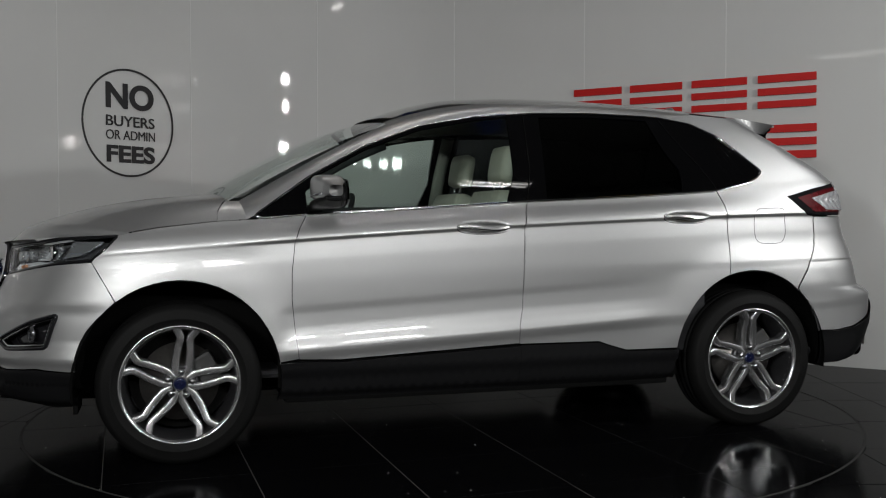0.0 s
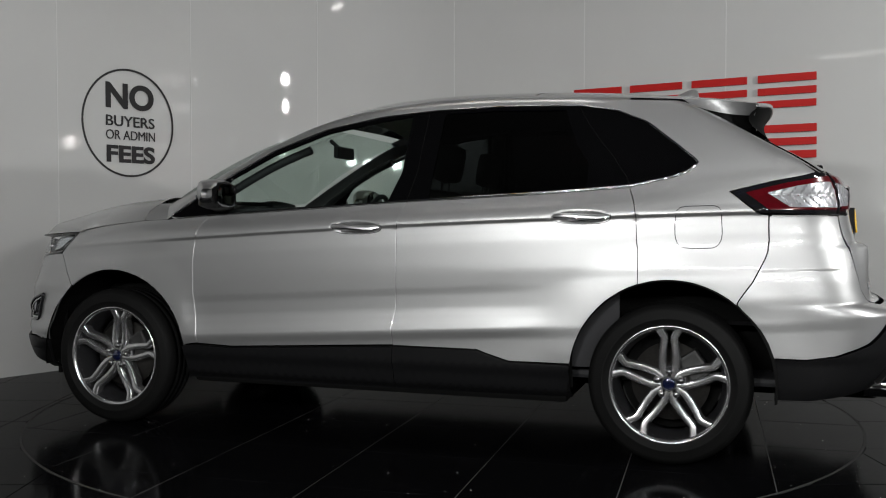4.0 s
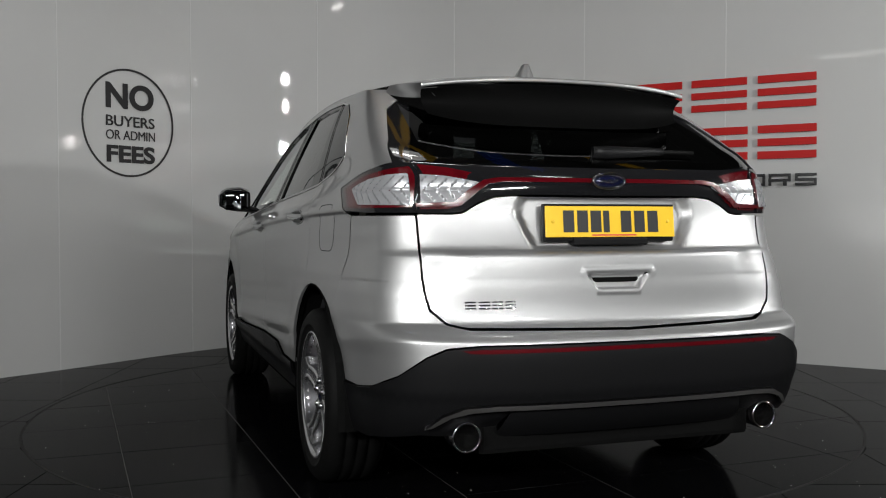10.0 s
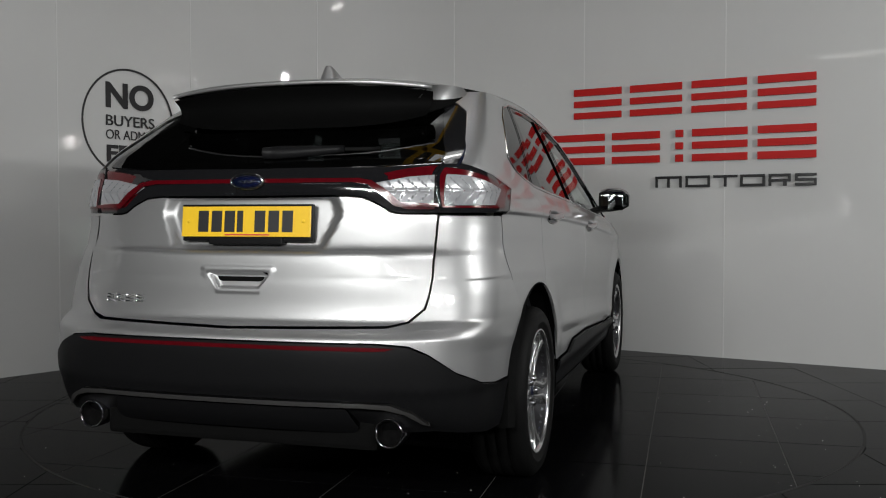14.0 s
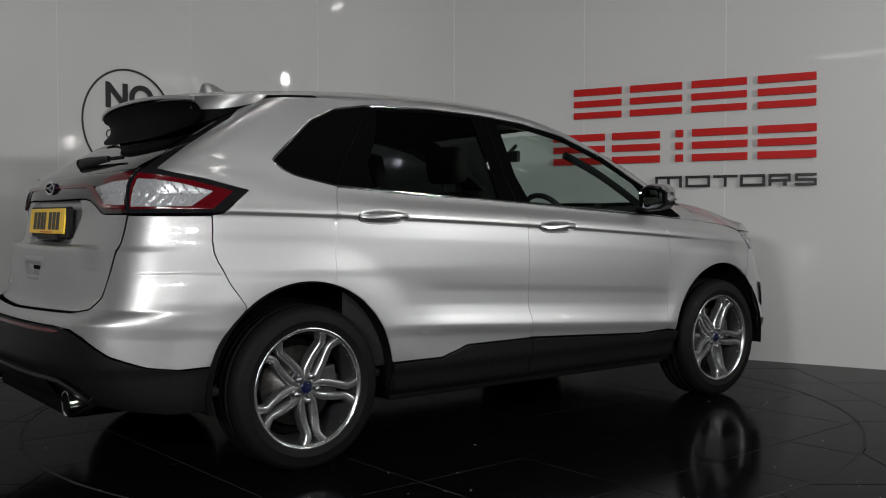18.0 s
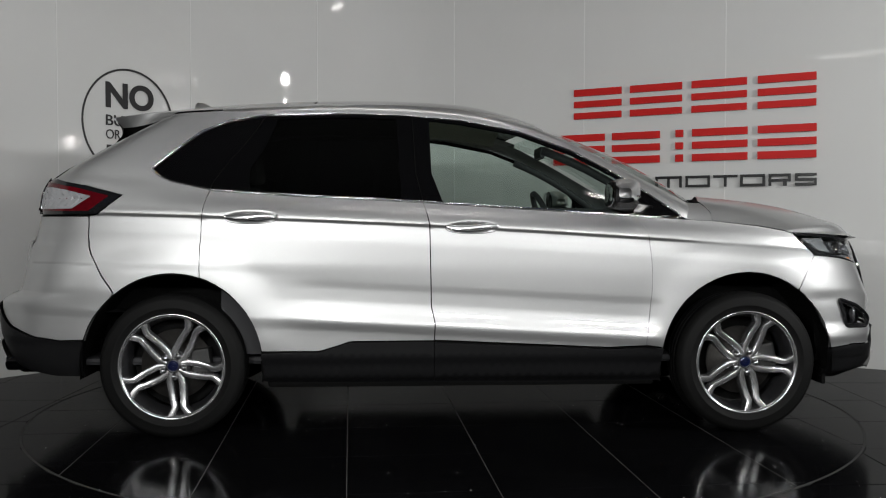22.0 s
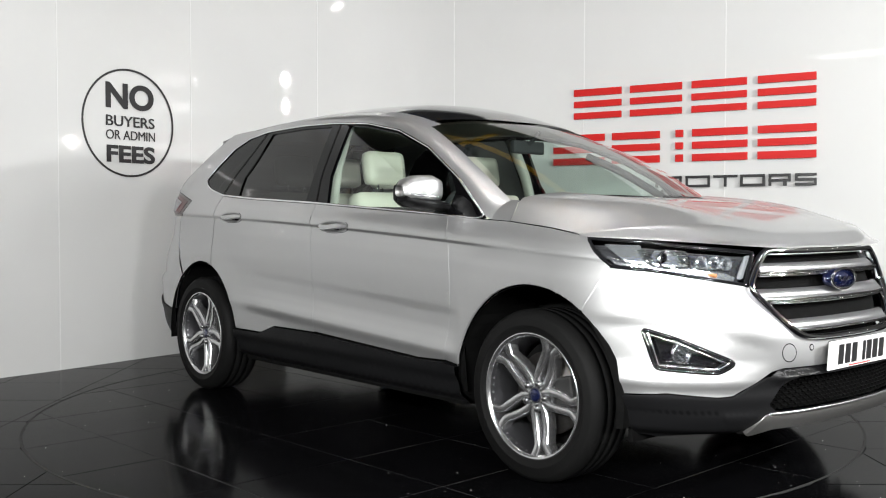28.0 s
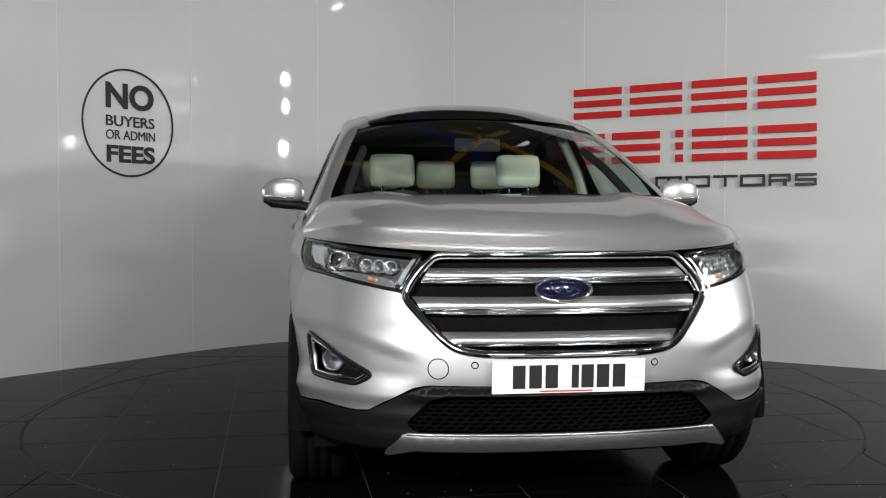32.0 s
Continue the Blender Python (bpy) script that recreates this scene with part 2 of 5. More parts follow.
tiles(turntable, 2.5, 0.05, 0.0, R_TABLE - 0.006, True, -3, 3, -3, 3, 0.0)
ring_part("grout_bed", 0.01, R_TABLE - 0.008, -0.017, -0.0013, BED, turntable, "grey grout between the tiles")
ring_part("rim", R_TABLE - 0.006, R_TABLE + 0.006, -0.03, 0.0008, RIM_GAP, turntable, "thin black metal edge ring")
tiles(floor, 0.0, 0.12, 0.1, R_TABLE + 0.012, False, -4.2, 4.2, -8.4, 3.6, 0.0)

# the corners of the curved wall, panel by panel
WALL_LINE = [(-3.9, -2.2), (-3.92, -0.93), (-3.43, 0.27), (-2.71, 1.23), (-2.02, 2.18), (-1.105, 2.94), (0.1, 3.05), (1.17, 2.45), (2.16, 1.83), (3.2, 1.2), (3.6, 0.96)]
WALL_TOP = 3.35


# the wall's heading at each joint, in degrees: it bends smoothly through the corner
WALL_TURN = [91, 79, 60, 53.5, 50, 23, -22, -30.5, -31.6, -31.2, -31]


def wall_curve(k, t):
    """A point of the wall's face within panel k, and its outward turn."""
    a, b = Vector(WALL_LINE[k]), Vector(WALL_LINE[k + 1])
    w = (b - a).length
    ta, tb = (Vector((math.cos(radians(d)), math.sin(radians(d)))) * w for d in WALL_TURN[k:k + 2])
    p = a * (1 + 2 * t) * (1 - t) ** 2 + ta * t * (1 - t) ** 2 + b * t * t * (3 - 2 * t) + tb * t * t * (t - 1)
    d = ta.normalized().lerp(tb.normalized(), t).normalized()
    return p, Vector((d.y, -d.x))


def wall_panel(a, b, k):
    a, b = Vector(a), Vector(b)
    d = (b - a).normalized()
    n = Vector((d.y, -d.x))
    w = (b - a).length
    m = Matrix(((d.x, -n.x, 0, a.x), (d.y, -n.y, 0, a.y), (0, 0, 1, 0), (0, 0, 0, 1)))
    wall = empty("wall_%d" % k, "glossy white wall panel of a curved studio wall", "wall", kind="structure")
    vs, ns, fs, steps = [], [], [], 16
    line = [wall_curve(k - 1, 0.001 + 0.998 * i / steps) for i in range(steps + 1)]
    # front, top and back, each a strip with its own normals
    for (b0, z0), (b1, z1), way in (((0.0, 0.0), (0.0, WALL_TOP), 1), ((0.0, WALL_TOP), (0.04, WALL_TOP), 0), ((0.04, WALL_TOP), (0.04, 0.0), -1)):
        base = len(vs)
        for p, q in line:
            vs += [(p.x - q.x * b0, p.y - q.y * b0, z0), (p.x - q.x * b1, p.y - q.y * b1, z1)]
            ns += [(q.x * way, q.y * way, 1.0 - abs(way))] * 2
        fs += [(base + 2 * i, base + 2 * i + 2, base + 2 * i + 3, base + 2 * i + 1) for i in range(steps)]
    part("panel", vs, fs, WALL, wall, "", ns)
    bm = bmesh.new()
    block(bm, w - 0.0045, w + 0.0045, -0.0022, 0.012, 0.0, WALL_TOP, 0.0008, m)
    bm_part("joint_strip", bm, STRIP, wall, "white vertical joint strip")
    return m


FRAMES = [wall_panel(WALL_LINE[i], WALL_LINE[i + 1], i + 1) for i in range(len(WALL_LINE) - 1)]


def wall_obj(name, x0, x1, y0, y1, z0, z1, mat, label):
    ob = box_part(name, (x0, x1, y0, y1, z0, z1), mat, None, 0.01)
    return tagged(ob, label, "wall", kind="structure")


DIM = texture(material("dim_wall", (0.14, 0.14, 0.14), 0.7), 3, 4, 0.2)
wall_obj("wall_back", -8.5, 8.5, -9.7, -9.5, -0.02, 5.2, DIM, "plain grey rear wall of the workshop")
wall_obj("wall_west", -8.7, -8.5, -9.5, 6, -0.02, 5.2, DIM, "plain grey side wall of the workshop")
wall_obj("wall_east", 8.5, 8.7, -9.5, 6, -0.02, 5.2, DIM, "plain grey side wall of the workshop")
wall_obj("wall_north", -8.5, 8.5, 6, 6.2, -0.02, 5.2, DIM, "plain grey far wall of the workshop")
tagged(box_part("ceiling", (-8.7, 8.7, -9.7, 6.2, 5.2, 5.3), CEIL, None, 0.01), "dark sheet ceiling of the workshop", "ceiling", kind="structure")


def strip_light(x, y, z, length, turn, tilt=0, glow=TUBE):
    lamp = empty("strip_light", "twin fluorescent strip light in a white metal batten", "strip light", "strip lights overhead")
    m = pose(x, y, z, 0, tilt, turn)
    box_part("batten", (-length / 2, length / 2, -0.07, 0.07, 0.03, 0.09), SEAM, lamp, 0.006, m=m)
    for s in (-1, 1):
        bm = bmesh.new()
        block(bm, -length / 2 + 0.02, length / 2 - 0.02, s * 0.045 - 0.014, s * 0.045 + 0.014, -0.004, 0.026, 0.008, m)
        bm_part("tube", bm, glow, lamp)
    for s in (-0.4, 0.4):
        bm = bmesh.new()
        q = m @ Vector((s * length, 0, 0.08))
        block(bm, q.x - 0.004, q.x + 0.004, q.y - 0.004, q.y + 0.004, q.z, 5.21)
        bm_part("hanger", bm, CEIL, lamp)
    return lamp


# ---- the car: its skin as one smooth surface ----
from mathutils.geometry import delaunay_2d_cdt

HUB_X, HUB_Z, TYRE_R, RIM_R = 1.4245, 0.352, 0.3535, 0.257
XF, XB = 1.1, -0.9          # where the plan begins to round to nose and tail
NOSE = spline([(0.2, 2.2), (0.28, 2.29), (0.35, 2.33), (0.45, 2.315), (0.54, 2.322), (0.62, 2.318), (0.75, 2.275), (0.85, 2.245), (0.95, 2.215), (1.08, 2.15)])
TAIL = spline([(0.25, -2.2), (0.32, -2.3), (0.4, -2.37), (0.47, -2.395), (0.6, -2.405), (0.66, -2.4), (0.685, -2.37), (0.715, -2.3), (0.85, -2.268),
               (0.94, -2.249), (0.965, -2.232), (1.1, -2.2), (1.17, -2.195), (1.25, -2.165), (1.29, -2.1), (1.4, -1.9), (1.5, -1.715), (1.58, -1.56), (1.65, -1.4)])
BELT = lambda x: 1.15 - 0.055 * (x + 0.2) + 0.03 * max(0.0, -1.0 - x) ** 1.0
SHOULDER = lambda x: 1.03 - 0.052 * x - 0.008 * x * x
SWAGE = lambda x: 0.541 - 0.056 * x
_profiles = {}


def profile(x):
    """The section of the side at station x: inset from the full width by height."""
    k = round(x, 2)
    if k not in _profiles:
        zs, zd, zb = SHOULDER(k), SWAGE(k), BELT(k)
        c = smooth(-1.08, -0.6, k) * (1 - smooth(0.93, 1.03, k))      # the swage fades at the arches
        s = 1 - smooth(0.95, 1.25, k) * 1.0
        s *= smooth(-2.1, -1.7, k)
        kn = [(0.2, -0.06), (0.28, -0.04), (0.36, -0.022), (zd - 0.06, -0.014 + 0.002 * c), (zd - 0.004, -0.008 + 0.009 * c), (zd + 0.01, -0.008 + 0.007 * c),
              (zd + 0.05, -0.008 - 0.002 * c), (zd + 0.1, -0.008 - 0.008 * c), (zd + 0.15, -0.008 - 0.0072 * c), (zd + 0.2, -0.008 - 0.002 * c), (min(0.86, zs - 0.15), -0.005), (zs - 0.1, -0.005),
              (zs - 0.05, -0.008), (zs - 0.009, -0.006 - 0.005 * s), (zs + 0.006, -0.004 + 0.003 * s), (zs + 0.04, -0.014 + 0.002 * s), (zb - 0.02, -0.05), (zb + 0.02, -0.068)]
        kn += [(zb + 0.02 + 0.0625 * i, -0.068 - 0.4 * 0.0625 * i - 0.15 * (0.0625 * i) ** 2) for i in range(1, 9)]
        _profiles[k] = spline(kn)
    return _profiles[k]


def width(x, z):
    w = 0.945
    a = round(x, 2)
    if x - a > 0:
        b = a + 0.01
    else:
        a, b = a - 0.01, a
    f = (x - a) / 0.01
    w += profile(a)(z) * (1 - f) + profile(b)(z) * f
    lo = min(1.0, max(0.0, (z - 1.08) / 0.45))
    w -= (0.034 + 0.022 * smooth(0.8, 1.0, z) - 0.026 * lo) * max(0.0, (-0.5 - x) / 1.2) ** 2
    w -= 0.05 * lo * max(0.0, (x - 0.2) / 0.95) ** 2
    for hx in (HUB_X, -HUB_X):
        d = math.hypot(x - hx, z - HUB_Z)
        w += (0.011 if hx < 0 else 0.008) * (1 - smooth(0.44, 0.64, d)) * smooth(0.3, 0.5, z)
    return w


def skin(tau, z):
    """A point of the left skin: tau 0 at the nose, 1..2 along the side, 3 at the tail."""
    if tau < 1:
        p, q = 4.4 - 0.8 * smooth(0.6, 0.95, z), 2.5
        g = 1 - tau ** 2.5
        x = XF + (NOSE(z) - XF) * g
        return Vector((x, width(x, z) * max(0.0, 1 - g ** p) ** (1 / q), z))
    if tau <= 2:
        x = XF + (XB - XF) * (tau - 1)
        return Vector((x, width(x, z), z))
    p, q = 15 + 11 * smooth(1.22, 1.36, z), 2.5
    g = 1 - (3 - tau) ** 2.5
    x = XB + (TAIL(z) - XB) * g
    return Vector((x, width(x, z) * max(0.0, 1 - g ** p) ** (1 / q), z))


# arc length along the skin, so that pieces are laid out evenly round the corners
_taus = [i / 400 * 3 for i in range(401)]
_arc = [0.0]
for i in range(400):
    _arc.append(_arc[-1] + (skin(_taus[i + 1], 0.8) - skin(_taus[i], 0.8)).length)
LONG = _arc[-1]


def table(x, xs, ys):
    i = min(max(bisect_right(xs, x) - 1, 0), len(xs) - 2)
    t = min(1.0, max(0.0, (x - xs[i]) / (xs[i + 1] - xs[i])))
    return ys[i] + (ys[i + 1] - ys[i]) * t


def bisect_right(xs, x):
    lo, hi = 0, len(xs)
    while lo < hi:
        m = (lo + hi) // 2
        if x < xs[m]:
            hi = m
        else:
            lo = m + 1
    return lo


def tau_at(s):
    return table(s, _arc, _taus)


def on_skin(s, z):
    if s < 0:
        p = skin(tau_at(-s), z)
        return Vector((p.x, -p.y, p.z))
    if s > LONG:
        p = skin(tau_at(2 * LONG - s), z)
        return Vector((p.x, -p.y, p.z))
    return skin(tau_at(s), z)


def place(kind, v, z):
    """The (s, z) of a point given by x on the side, or by y on nose or tail."""
    if kind == "s":
        lo, hi = 0.0, 3.0
        for _ in range(40):
            m = (lo + hi) / 2
            if skin(m, z).x > v:
                lo = m
            else:
                hi = m
        return (table(m, _taus, _arc), z)
    lo, hi = (0.0, 1.3) if kind == "f" else (3.0, 1.7)
    for _ in range(40):
        m = (lo + hi) / 2
        if skin(m, z).y < abs(v):
            lo = m
        else:
            hi = m
    s = table(m, _taus, _arc)
    if v < 0:
        s = -s if kind == "f" else 2 * LONG - s
    return (s, z)


def shape(*items):
    """An outline on the skin from tuples (kind, value, z)."""
    return [place(*i) for i in items]


def mirrored(half, kind="f"):
    """A whole outline from its left half, which runs from the middle to the middle."""
    m = (lambda s: -s) if kind == "f" else (lambda s: 2 * LONG - s)
    mid = 0 if kind == "f" else LONG
    other = [(m(s), z) for s, z in reversed(half) if abs(s - mid) > 1e-3]
    return half + other


def rounded(poly, r=0.012, step=0.02):
    """Rounds the corners of an outline and spaces its points evenly."""
    out, n = [], len(poly)
    for i in range(n):
        p, a, b = Vector(poly[i]), Vector(poly[i - 1]), Vector(poly[(i + 1) % n])
        ra, rb = min(r, (a - p).length * 0.45), min(r, (b - p).length * 0.45)
        pa, pb = p + (a - p).normalized() * ra, p + (b - p).normalized() * rb
        for k in range(4):
            t = k / 3
            out.append(pa * (1 - t) ** 2 + p * 2 * t * (1 - t) + pb * t * t)
    res = []
    for i, p in enumerate(out):
        q = out[(i + 1) % len(out)]
        k = max(1, int(round((q - p).length / step)))
        res += [p.lerp(q, j / k) for j in range(k)]
    clean = []
    for p in res:
        if not clean or (p - clean[-1]).length > 5e-4:
            clean.append(p)
    return clean


def shrunk(poly, d):
    area = sum(poly[i - 1].x * poly[i].y - poly[i].x * poly[i - 1].y for i in range(len(poly)))
    sg = 1 if area > 0 else -1
    out = []
    for i, p in enumerate(poly):
        a, b = poly[i - 1], poly[(i + 1) % len(poly)]
        t = (b - a).normalized()
        out.append(p + Vector((-t.y, t.x)) * d * sg)
    return out


def inside(p, poly):
    x, y, c = p[0], p[1], False
    for i in range(len(poly)):
        a, b = poly[i - 1], poly[i]
        if (a.y > y) != (b.y > y) and x < (b.x - a.x) * (y - a.y) / (b.y - a.y) + a.x:
            c = not c
    return c


def ring_arrays(poly):
    a = np.array([(p.x, p.y) for p in poly])
    b = np.roll(a, -1, axis=0)
    dy = b[:, 1] - a[:, 1]
    dy[np.abs(dy) < 1e-12] = 1e-12
    return a[:, 0], a[:, 1], b[:, 1], (b[:, 0] - a[:, 0]) / dy


def inside_fast(p, ring):
    ax, ay, by, k = ring
    hit = ((ay > p.y) != (by > p.y)) & (p.x < ax + (p.y - ay) * k)
    return bool(np.count_nonzero(hit) % 2)


def normal_at(f, s, z, e=0.003):
    a = f(s + e, z) - f(s - e, z)
    b = f(s, z + e) - f(s, z - e)
    n = a.cross(b)
    return n.normalized() if n.length > 1e-12 else Vector((0, 0, 1))


def panel(name, poly, mat, parent, label="", holes=(), gap=0.0014, off=0.0, depth=0.012, ds=0.05, dz=0.015, r=0.012,
          f=on_skin, both=False, raise_by=None, sign=1, creases=False):
    """A pressed panel on the skin, with turned-in edges; raise_by(s, z) adds relief."""
    outer = shrunk(rounded(poly, r), gap)
    cuts = [shrunk(rounded(h, 0.01), -gap) for h in holes]
    pts = list(outer)
    edges = [(i, (i + 1) % len(outer)) for i in range(len(outer))]
    loops = [list(range(len(outer)))]
    for c in cuts:
        k = len(pts)
        pts += c
        loops.append(list(range(k, k + len(c))))
        edges += [(k + i, k + (i + 1) % len(c)) for i in range(len(c))]
    x0, x1 = min(p.x for p in outer), max(p.x for p in outer)
    z0, z1 = min(p.y for p in outer), max(p.y for p in outer)
    border = np.array([(p.x, p.y) for p in pts])
    rings_ = [ring_arrays(c) for c in [outer] + cuts]
    nx, nz = max(2, int((x1 - x0) / ds)), max(2, int((z1 - z0) / dz))
    rows = [z0 + (z1 - z0) * j / nz for j in range(1, nz)]
    if creases:
        rows = [0.016 * j for j in range(-60, 40) if not (-0.03 < 0.016 * j < 0.03 or -0.52 < 0.016 * j < -0.45)]
        rows += [-0.026, -0.018, -0.012, -0.007, -0.002, 0.003, 0.008, 0.015, 0.024]
        rows += [-0.515, -0.505, -0.497, -0.491, -0.485, -0.478, -0.47, -0.46]
    for j, row in enumerate(sorted(rows)):
        for i in range(1, nx):
            s = x0 + (x1 - x0) * (i if creases else i + 0.5 * (j % 2)) / nx
            p = Vector((s, row + SHOULDER(on_skin(s, 0.8).x) if creases else row))
            if np.min(np.hypot(border[:, 0] - p.x, (border[:, 1] - p.y))) < 0.006:
                continue
            if inside_fast(p, rings_[0]) and not any(inside_fast(p, c) for c in rings_[1:]):
                pts.append(p)
    v2, _, f2, *_ = delaunay_2d_cdt(pts, edges, [], 0, 1e-6)
    cf = []
    for t in f2:
        c = (v2[t[0]] + v2[t[1]] + v2[t[2]]) / 3
        if inside_fast(c, rings_[0]) and not any(inside_fast(c, h) for h in rings_[1:]):
            cf.append(t)

    def g(s, z):
        p = f(s, z)
        k = off + (raise_by(s, z) if raise_by else 0.0)
        return p + normal_at(f, s, z) * k * sign if k else p
    used = sorted({i for t in cf for i in t})
    at = {i: k for k, i in enumerate(used)}
    verts = [g(v2[i].x, v2[i].y) for i in used]
    gn = g if raise_by else f
    norms = [normal_at(gn, v2[i].x, v2[i].y) * sign for i in used]
    faces = []
    for t in cf:
        a, b, c = (at[i] for i in t)
        nn = (verts[b] - verts[a]).cross(verts[c] - verts[a])
        faces.append((a, b, c) if nn.dot(norms[a]) > 0 else (a, c, b))
    if depth:
        for loop in [outer] + cuts:
            base = len(verts)
            m = len(loop)
            top = [g(p.x, p.y) for p in loop]
            nor = [normal_at(gn, p.x, p.y) * sign for p in loop]
            for i in range(m):
                e = (top[(i + 1) % m] - top[i - 1]).normalized()
                out = e.cross(nor[i])
                soft = (nor[i] + out * 0.0).normalized()
                verts += [top[i], top[i] - nor[i] * depth]
                norms += [soft, soft]
            for i in range(m):
                j = (i + 1) % m
                faces.append((base + 2 * i, base + 2 * j, base + 2 * j + 1, base + 2 * i + 1))
    return part(name, verts, faces, mat, parent, label, norms, both=both)


def trim(name, poly, rx, ry, mat, parent, label="", f=on_skin, closed=True, both=False, off=0.0, step=0.03, r=0.015):
    """A moulding that runs along an outline on the skin."""
    if closed:
        line = rounded(poly, r, step)
    else:
        line = []
        for i in range(len(poly) - 1):
            p, q = Vector(poly[i]), Vector(poly[i + 1])
            k = max(1, int((q - p).length / step))
            line += [p.lerp(q, j / k) for j in range(k)]
        line.append(Vector(poly[-1]))
    pts = [f(p.x, p.y) + normal_at(f, p.x, p.y) * off for p in line]
    nor = [normal_at(f, p.x, p.y) for p in line]
    vs, fs, m, n = [], [], len(pts), 8
    for i, p in enumerate(pts):
        a = pts[i - 1] if (i or closed) else p
        b = pts[(i + 1) % m] if (i < m - 1 or closed) else p
        d = (b - a).normalized()
        side = d.cross(nor[i]).normalized()
        for k in range(n):
            q = 2 * math.pi * k / n
            vs.append(p + side * rx * math.cos(q) + nor[i] * ry * math.sin(q))
    for i in range(m if closed else m - 1):
        j = (i + 1) % m
        for k in range(n):
            l = (k + 1) % n
            fs.append((i * n + k, i * n + l, j * n + l, j * n + k))
    if not closed:
        fs += [tuple(range(n)), tuple(reversed(range((m - 1) * n, m * n)))]
    return part(name, vs, fs, mat, parent, label, both=both)


def arch(hx, a0, a1, n=14, r=0.437, rz=0.447):
    """Points of a wheel opening, from angle a0 to a1 in degrees."""
    return [("s", hx + r * math.cos(radians(a0 + (a1 - a0) * k / n)), 0.36 + rz * math.sin(radians(a0 + (a1 - a0) * k / n))) for k in range(n + 1)]


car = empty("car", "silver five-door sport utility car with alloy wheels on the turntable", "car")

# doors, wings and quarters
DLO_TOP = [(1.1, 1.085), (0.85, 1.262), (0.57, 1.418), (0.29, 1.522), (0.0, 1.578), (-0.3, 1.602), (-0.6, 1.61), (-1.0, 1.598), (-1.17, 1.57), (-1.31, 1.51), (-1.44, 1.405), (-1.54, 1.322)]
DLO_LOW = [(-1.5, 1.285), (-1.44, 1.258), (-1.25, 1.217), (-0.85, 1.19), (-0.22, 1.158), (0.28, 1.127), (0.84, 1.092), (1.06, 1.074)]
S = lambda pts: [("s", x, z) for x, z in pts]
SEAM_F = [(0.87, 1.087), (0.905, 1.03), (0.925, 0.97), (0.94, 0.83), (0.94, 0.71), (0.925, 0.56), (0.91, 0.445)]
SEAM_B = [(-0.2, 1.155), (-0.18, 1.1), (-0.168, 1.04), (-0.163, 0.8), (-0.16, 0.64), (-0.142, 0.56), (-0.145, 0.475)]
SEAM_R = [(-1.245, 1.215), (-1.268, 1.15), (-1.28, 1.08), (-1.29, 0.9), (-1.293, 0.79)]
SILL_F = [(0.91, 0.441), (0.72, 0.433), (-0.145, 0.472)]
SILL_R = [(-0.145, 0.472), (-0.56, 0.47), (-0.6, 0.455), (-0.71, 0.422), (-1.0, 0.42)]
front_door = shape(*S([(0.87, 1.087), (0.28, 1.122), (-0.2, 1.153)]), *S(SEAM_B[1:]), *S(SILL_F[-2::-1]), *S(SEAM_F[-2:0:-1]))


def handle_ring(x0, zz, k=1.0):
    """The oval of a door handle's cup on the skin."""
    s0, s1 = place("s", x0 + 0.262, zz)[0], place("s", x0, zz)[0]
    out = []
    for i in range(32):
        c, d = math.cos(2 * math.pi * i / 32), math.sin(2 * math.pi * i / 32)
        out.append(((s0 + s1) / 2 + (s1 - s0) / 2 * k * abs(c) ** 0.8 * (1 if c > 0 else -1), zz + 0.031 * k * abs(d) ** 0.8 * (1 if d > 0 else -1)))
    return out


HANDLES = ((-1.17, 1.081), (-0.09, 1.032))
panel("front_door", front_door, PAINT, car, "silver metallic door skin", both=True, holes=[handle_ring(*HANDLES[1])], gap=0.003, r=0.004, creases=True, ds=0.03)
rear_door = shape(*S([(-0.2, 1.153), (-0.85, 1.185), (-1.245, 1.212)]), *S(SEAM_R[1:-1]), *arch(-HUB_X, 72, 8, 12), *S(SILL_R[-2::-1]), *S(SEAM_B[-2:0:-1]))
panel("rear_door", rear_door, PAINT, car, "silver metallic door skin", both=True, holes=[handle_ring(*HANDLES[0])], gap=0.003, r=0.004, creases=True, ds=0.03)
wing = shape(*S(SEAM_F), ("s", 0.995, 0.432), *arch(HUB_X, 172, 53, 16), ("s", 1.735, 0.8), ("s", 1.785, 0.888), ("s", 1.72, 0.955), ("s", 1.67, 1.005),
             ("s", 1.5, 1.035), ("s", 1.26, 1.062), ("s", 1.1, 1.07))
panel("front_wing", wing, PAINT, car, "silver metallic wing", both=True, r=0.004, creases=True, ds=0.03)
quarter = shape(*S(SEAM_R[:-1]), *arch(-HUB_X, 72, 132, 14), ("s", -1.765, 0.8), ("s", -1.815, 0.9), ("s", -1.832, 0.98), ("s", -1.83, 1.087), ("s", -1.79, 1.092),
                ("s", -1.668, 1.19), ("s", -1.85, 1.235), ("s", -2.02, 1.273), ("s", -1.882, 1.372), ("s", -1.667, 1.5), ("s", -1.5, 1.6), ("s", -1.2, 1.622), ("s", -1.0, 1.612),
                *S(DLO_TOP[8:]), *S(DLO_LOW[:2]))
panel("rear_quarter", quarter, PAINT, car, "silver metallic rear quarter and roof pillar", both=True, r=0.004, creases=True, ds=0.03)
fuel = shape(("s", -1.45, 1.125), ("s", -1.64, 1.13), ("s", -1.645, 0.99), ("s", -1.62, 0.945), ("s", -1.47, 0.945), ("s", -1.445, 0.99))
trim("fuel_flap", fuel, 0.0016, 0.0008, DARK, car, "shut line of the rounded fuel flap", r=0.04)

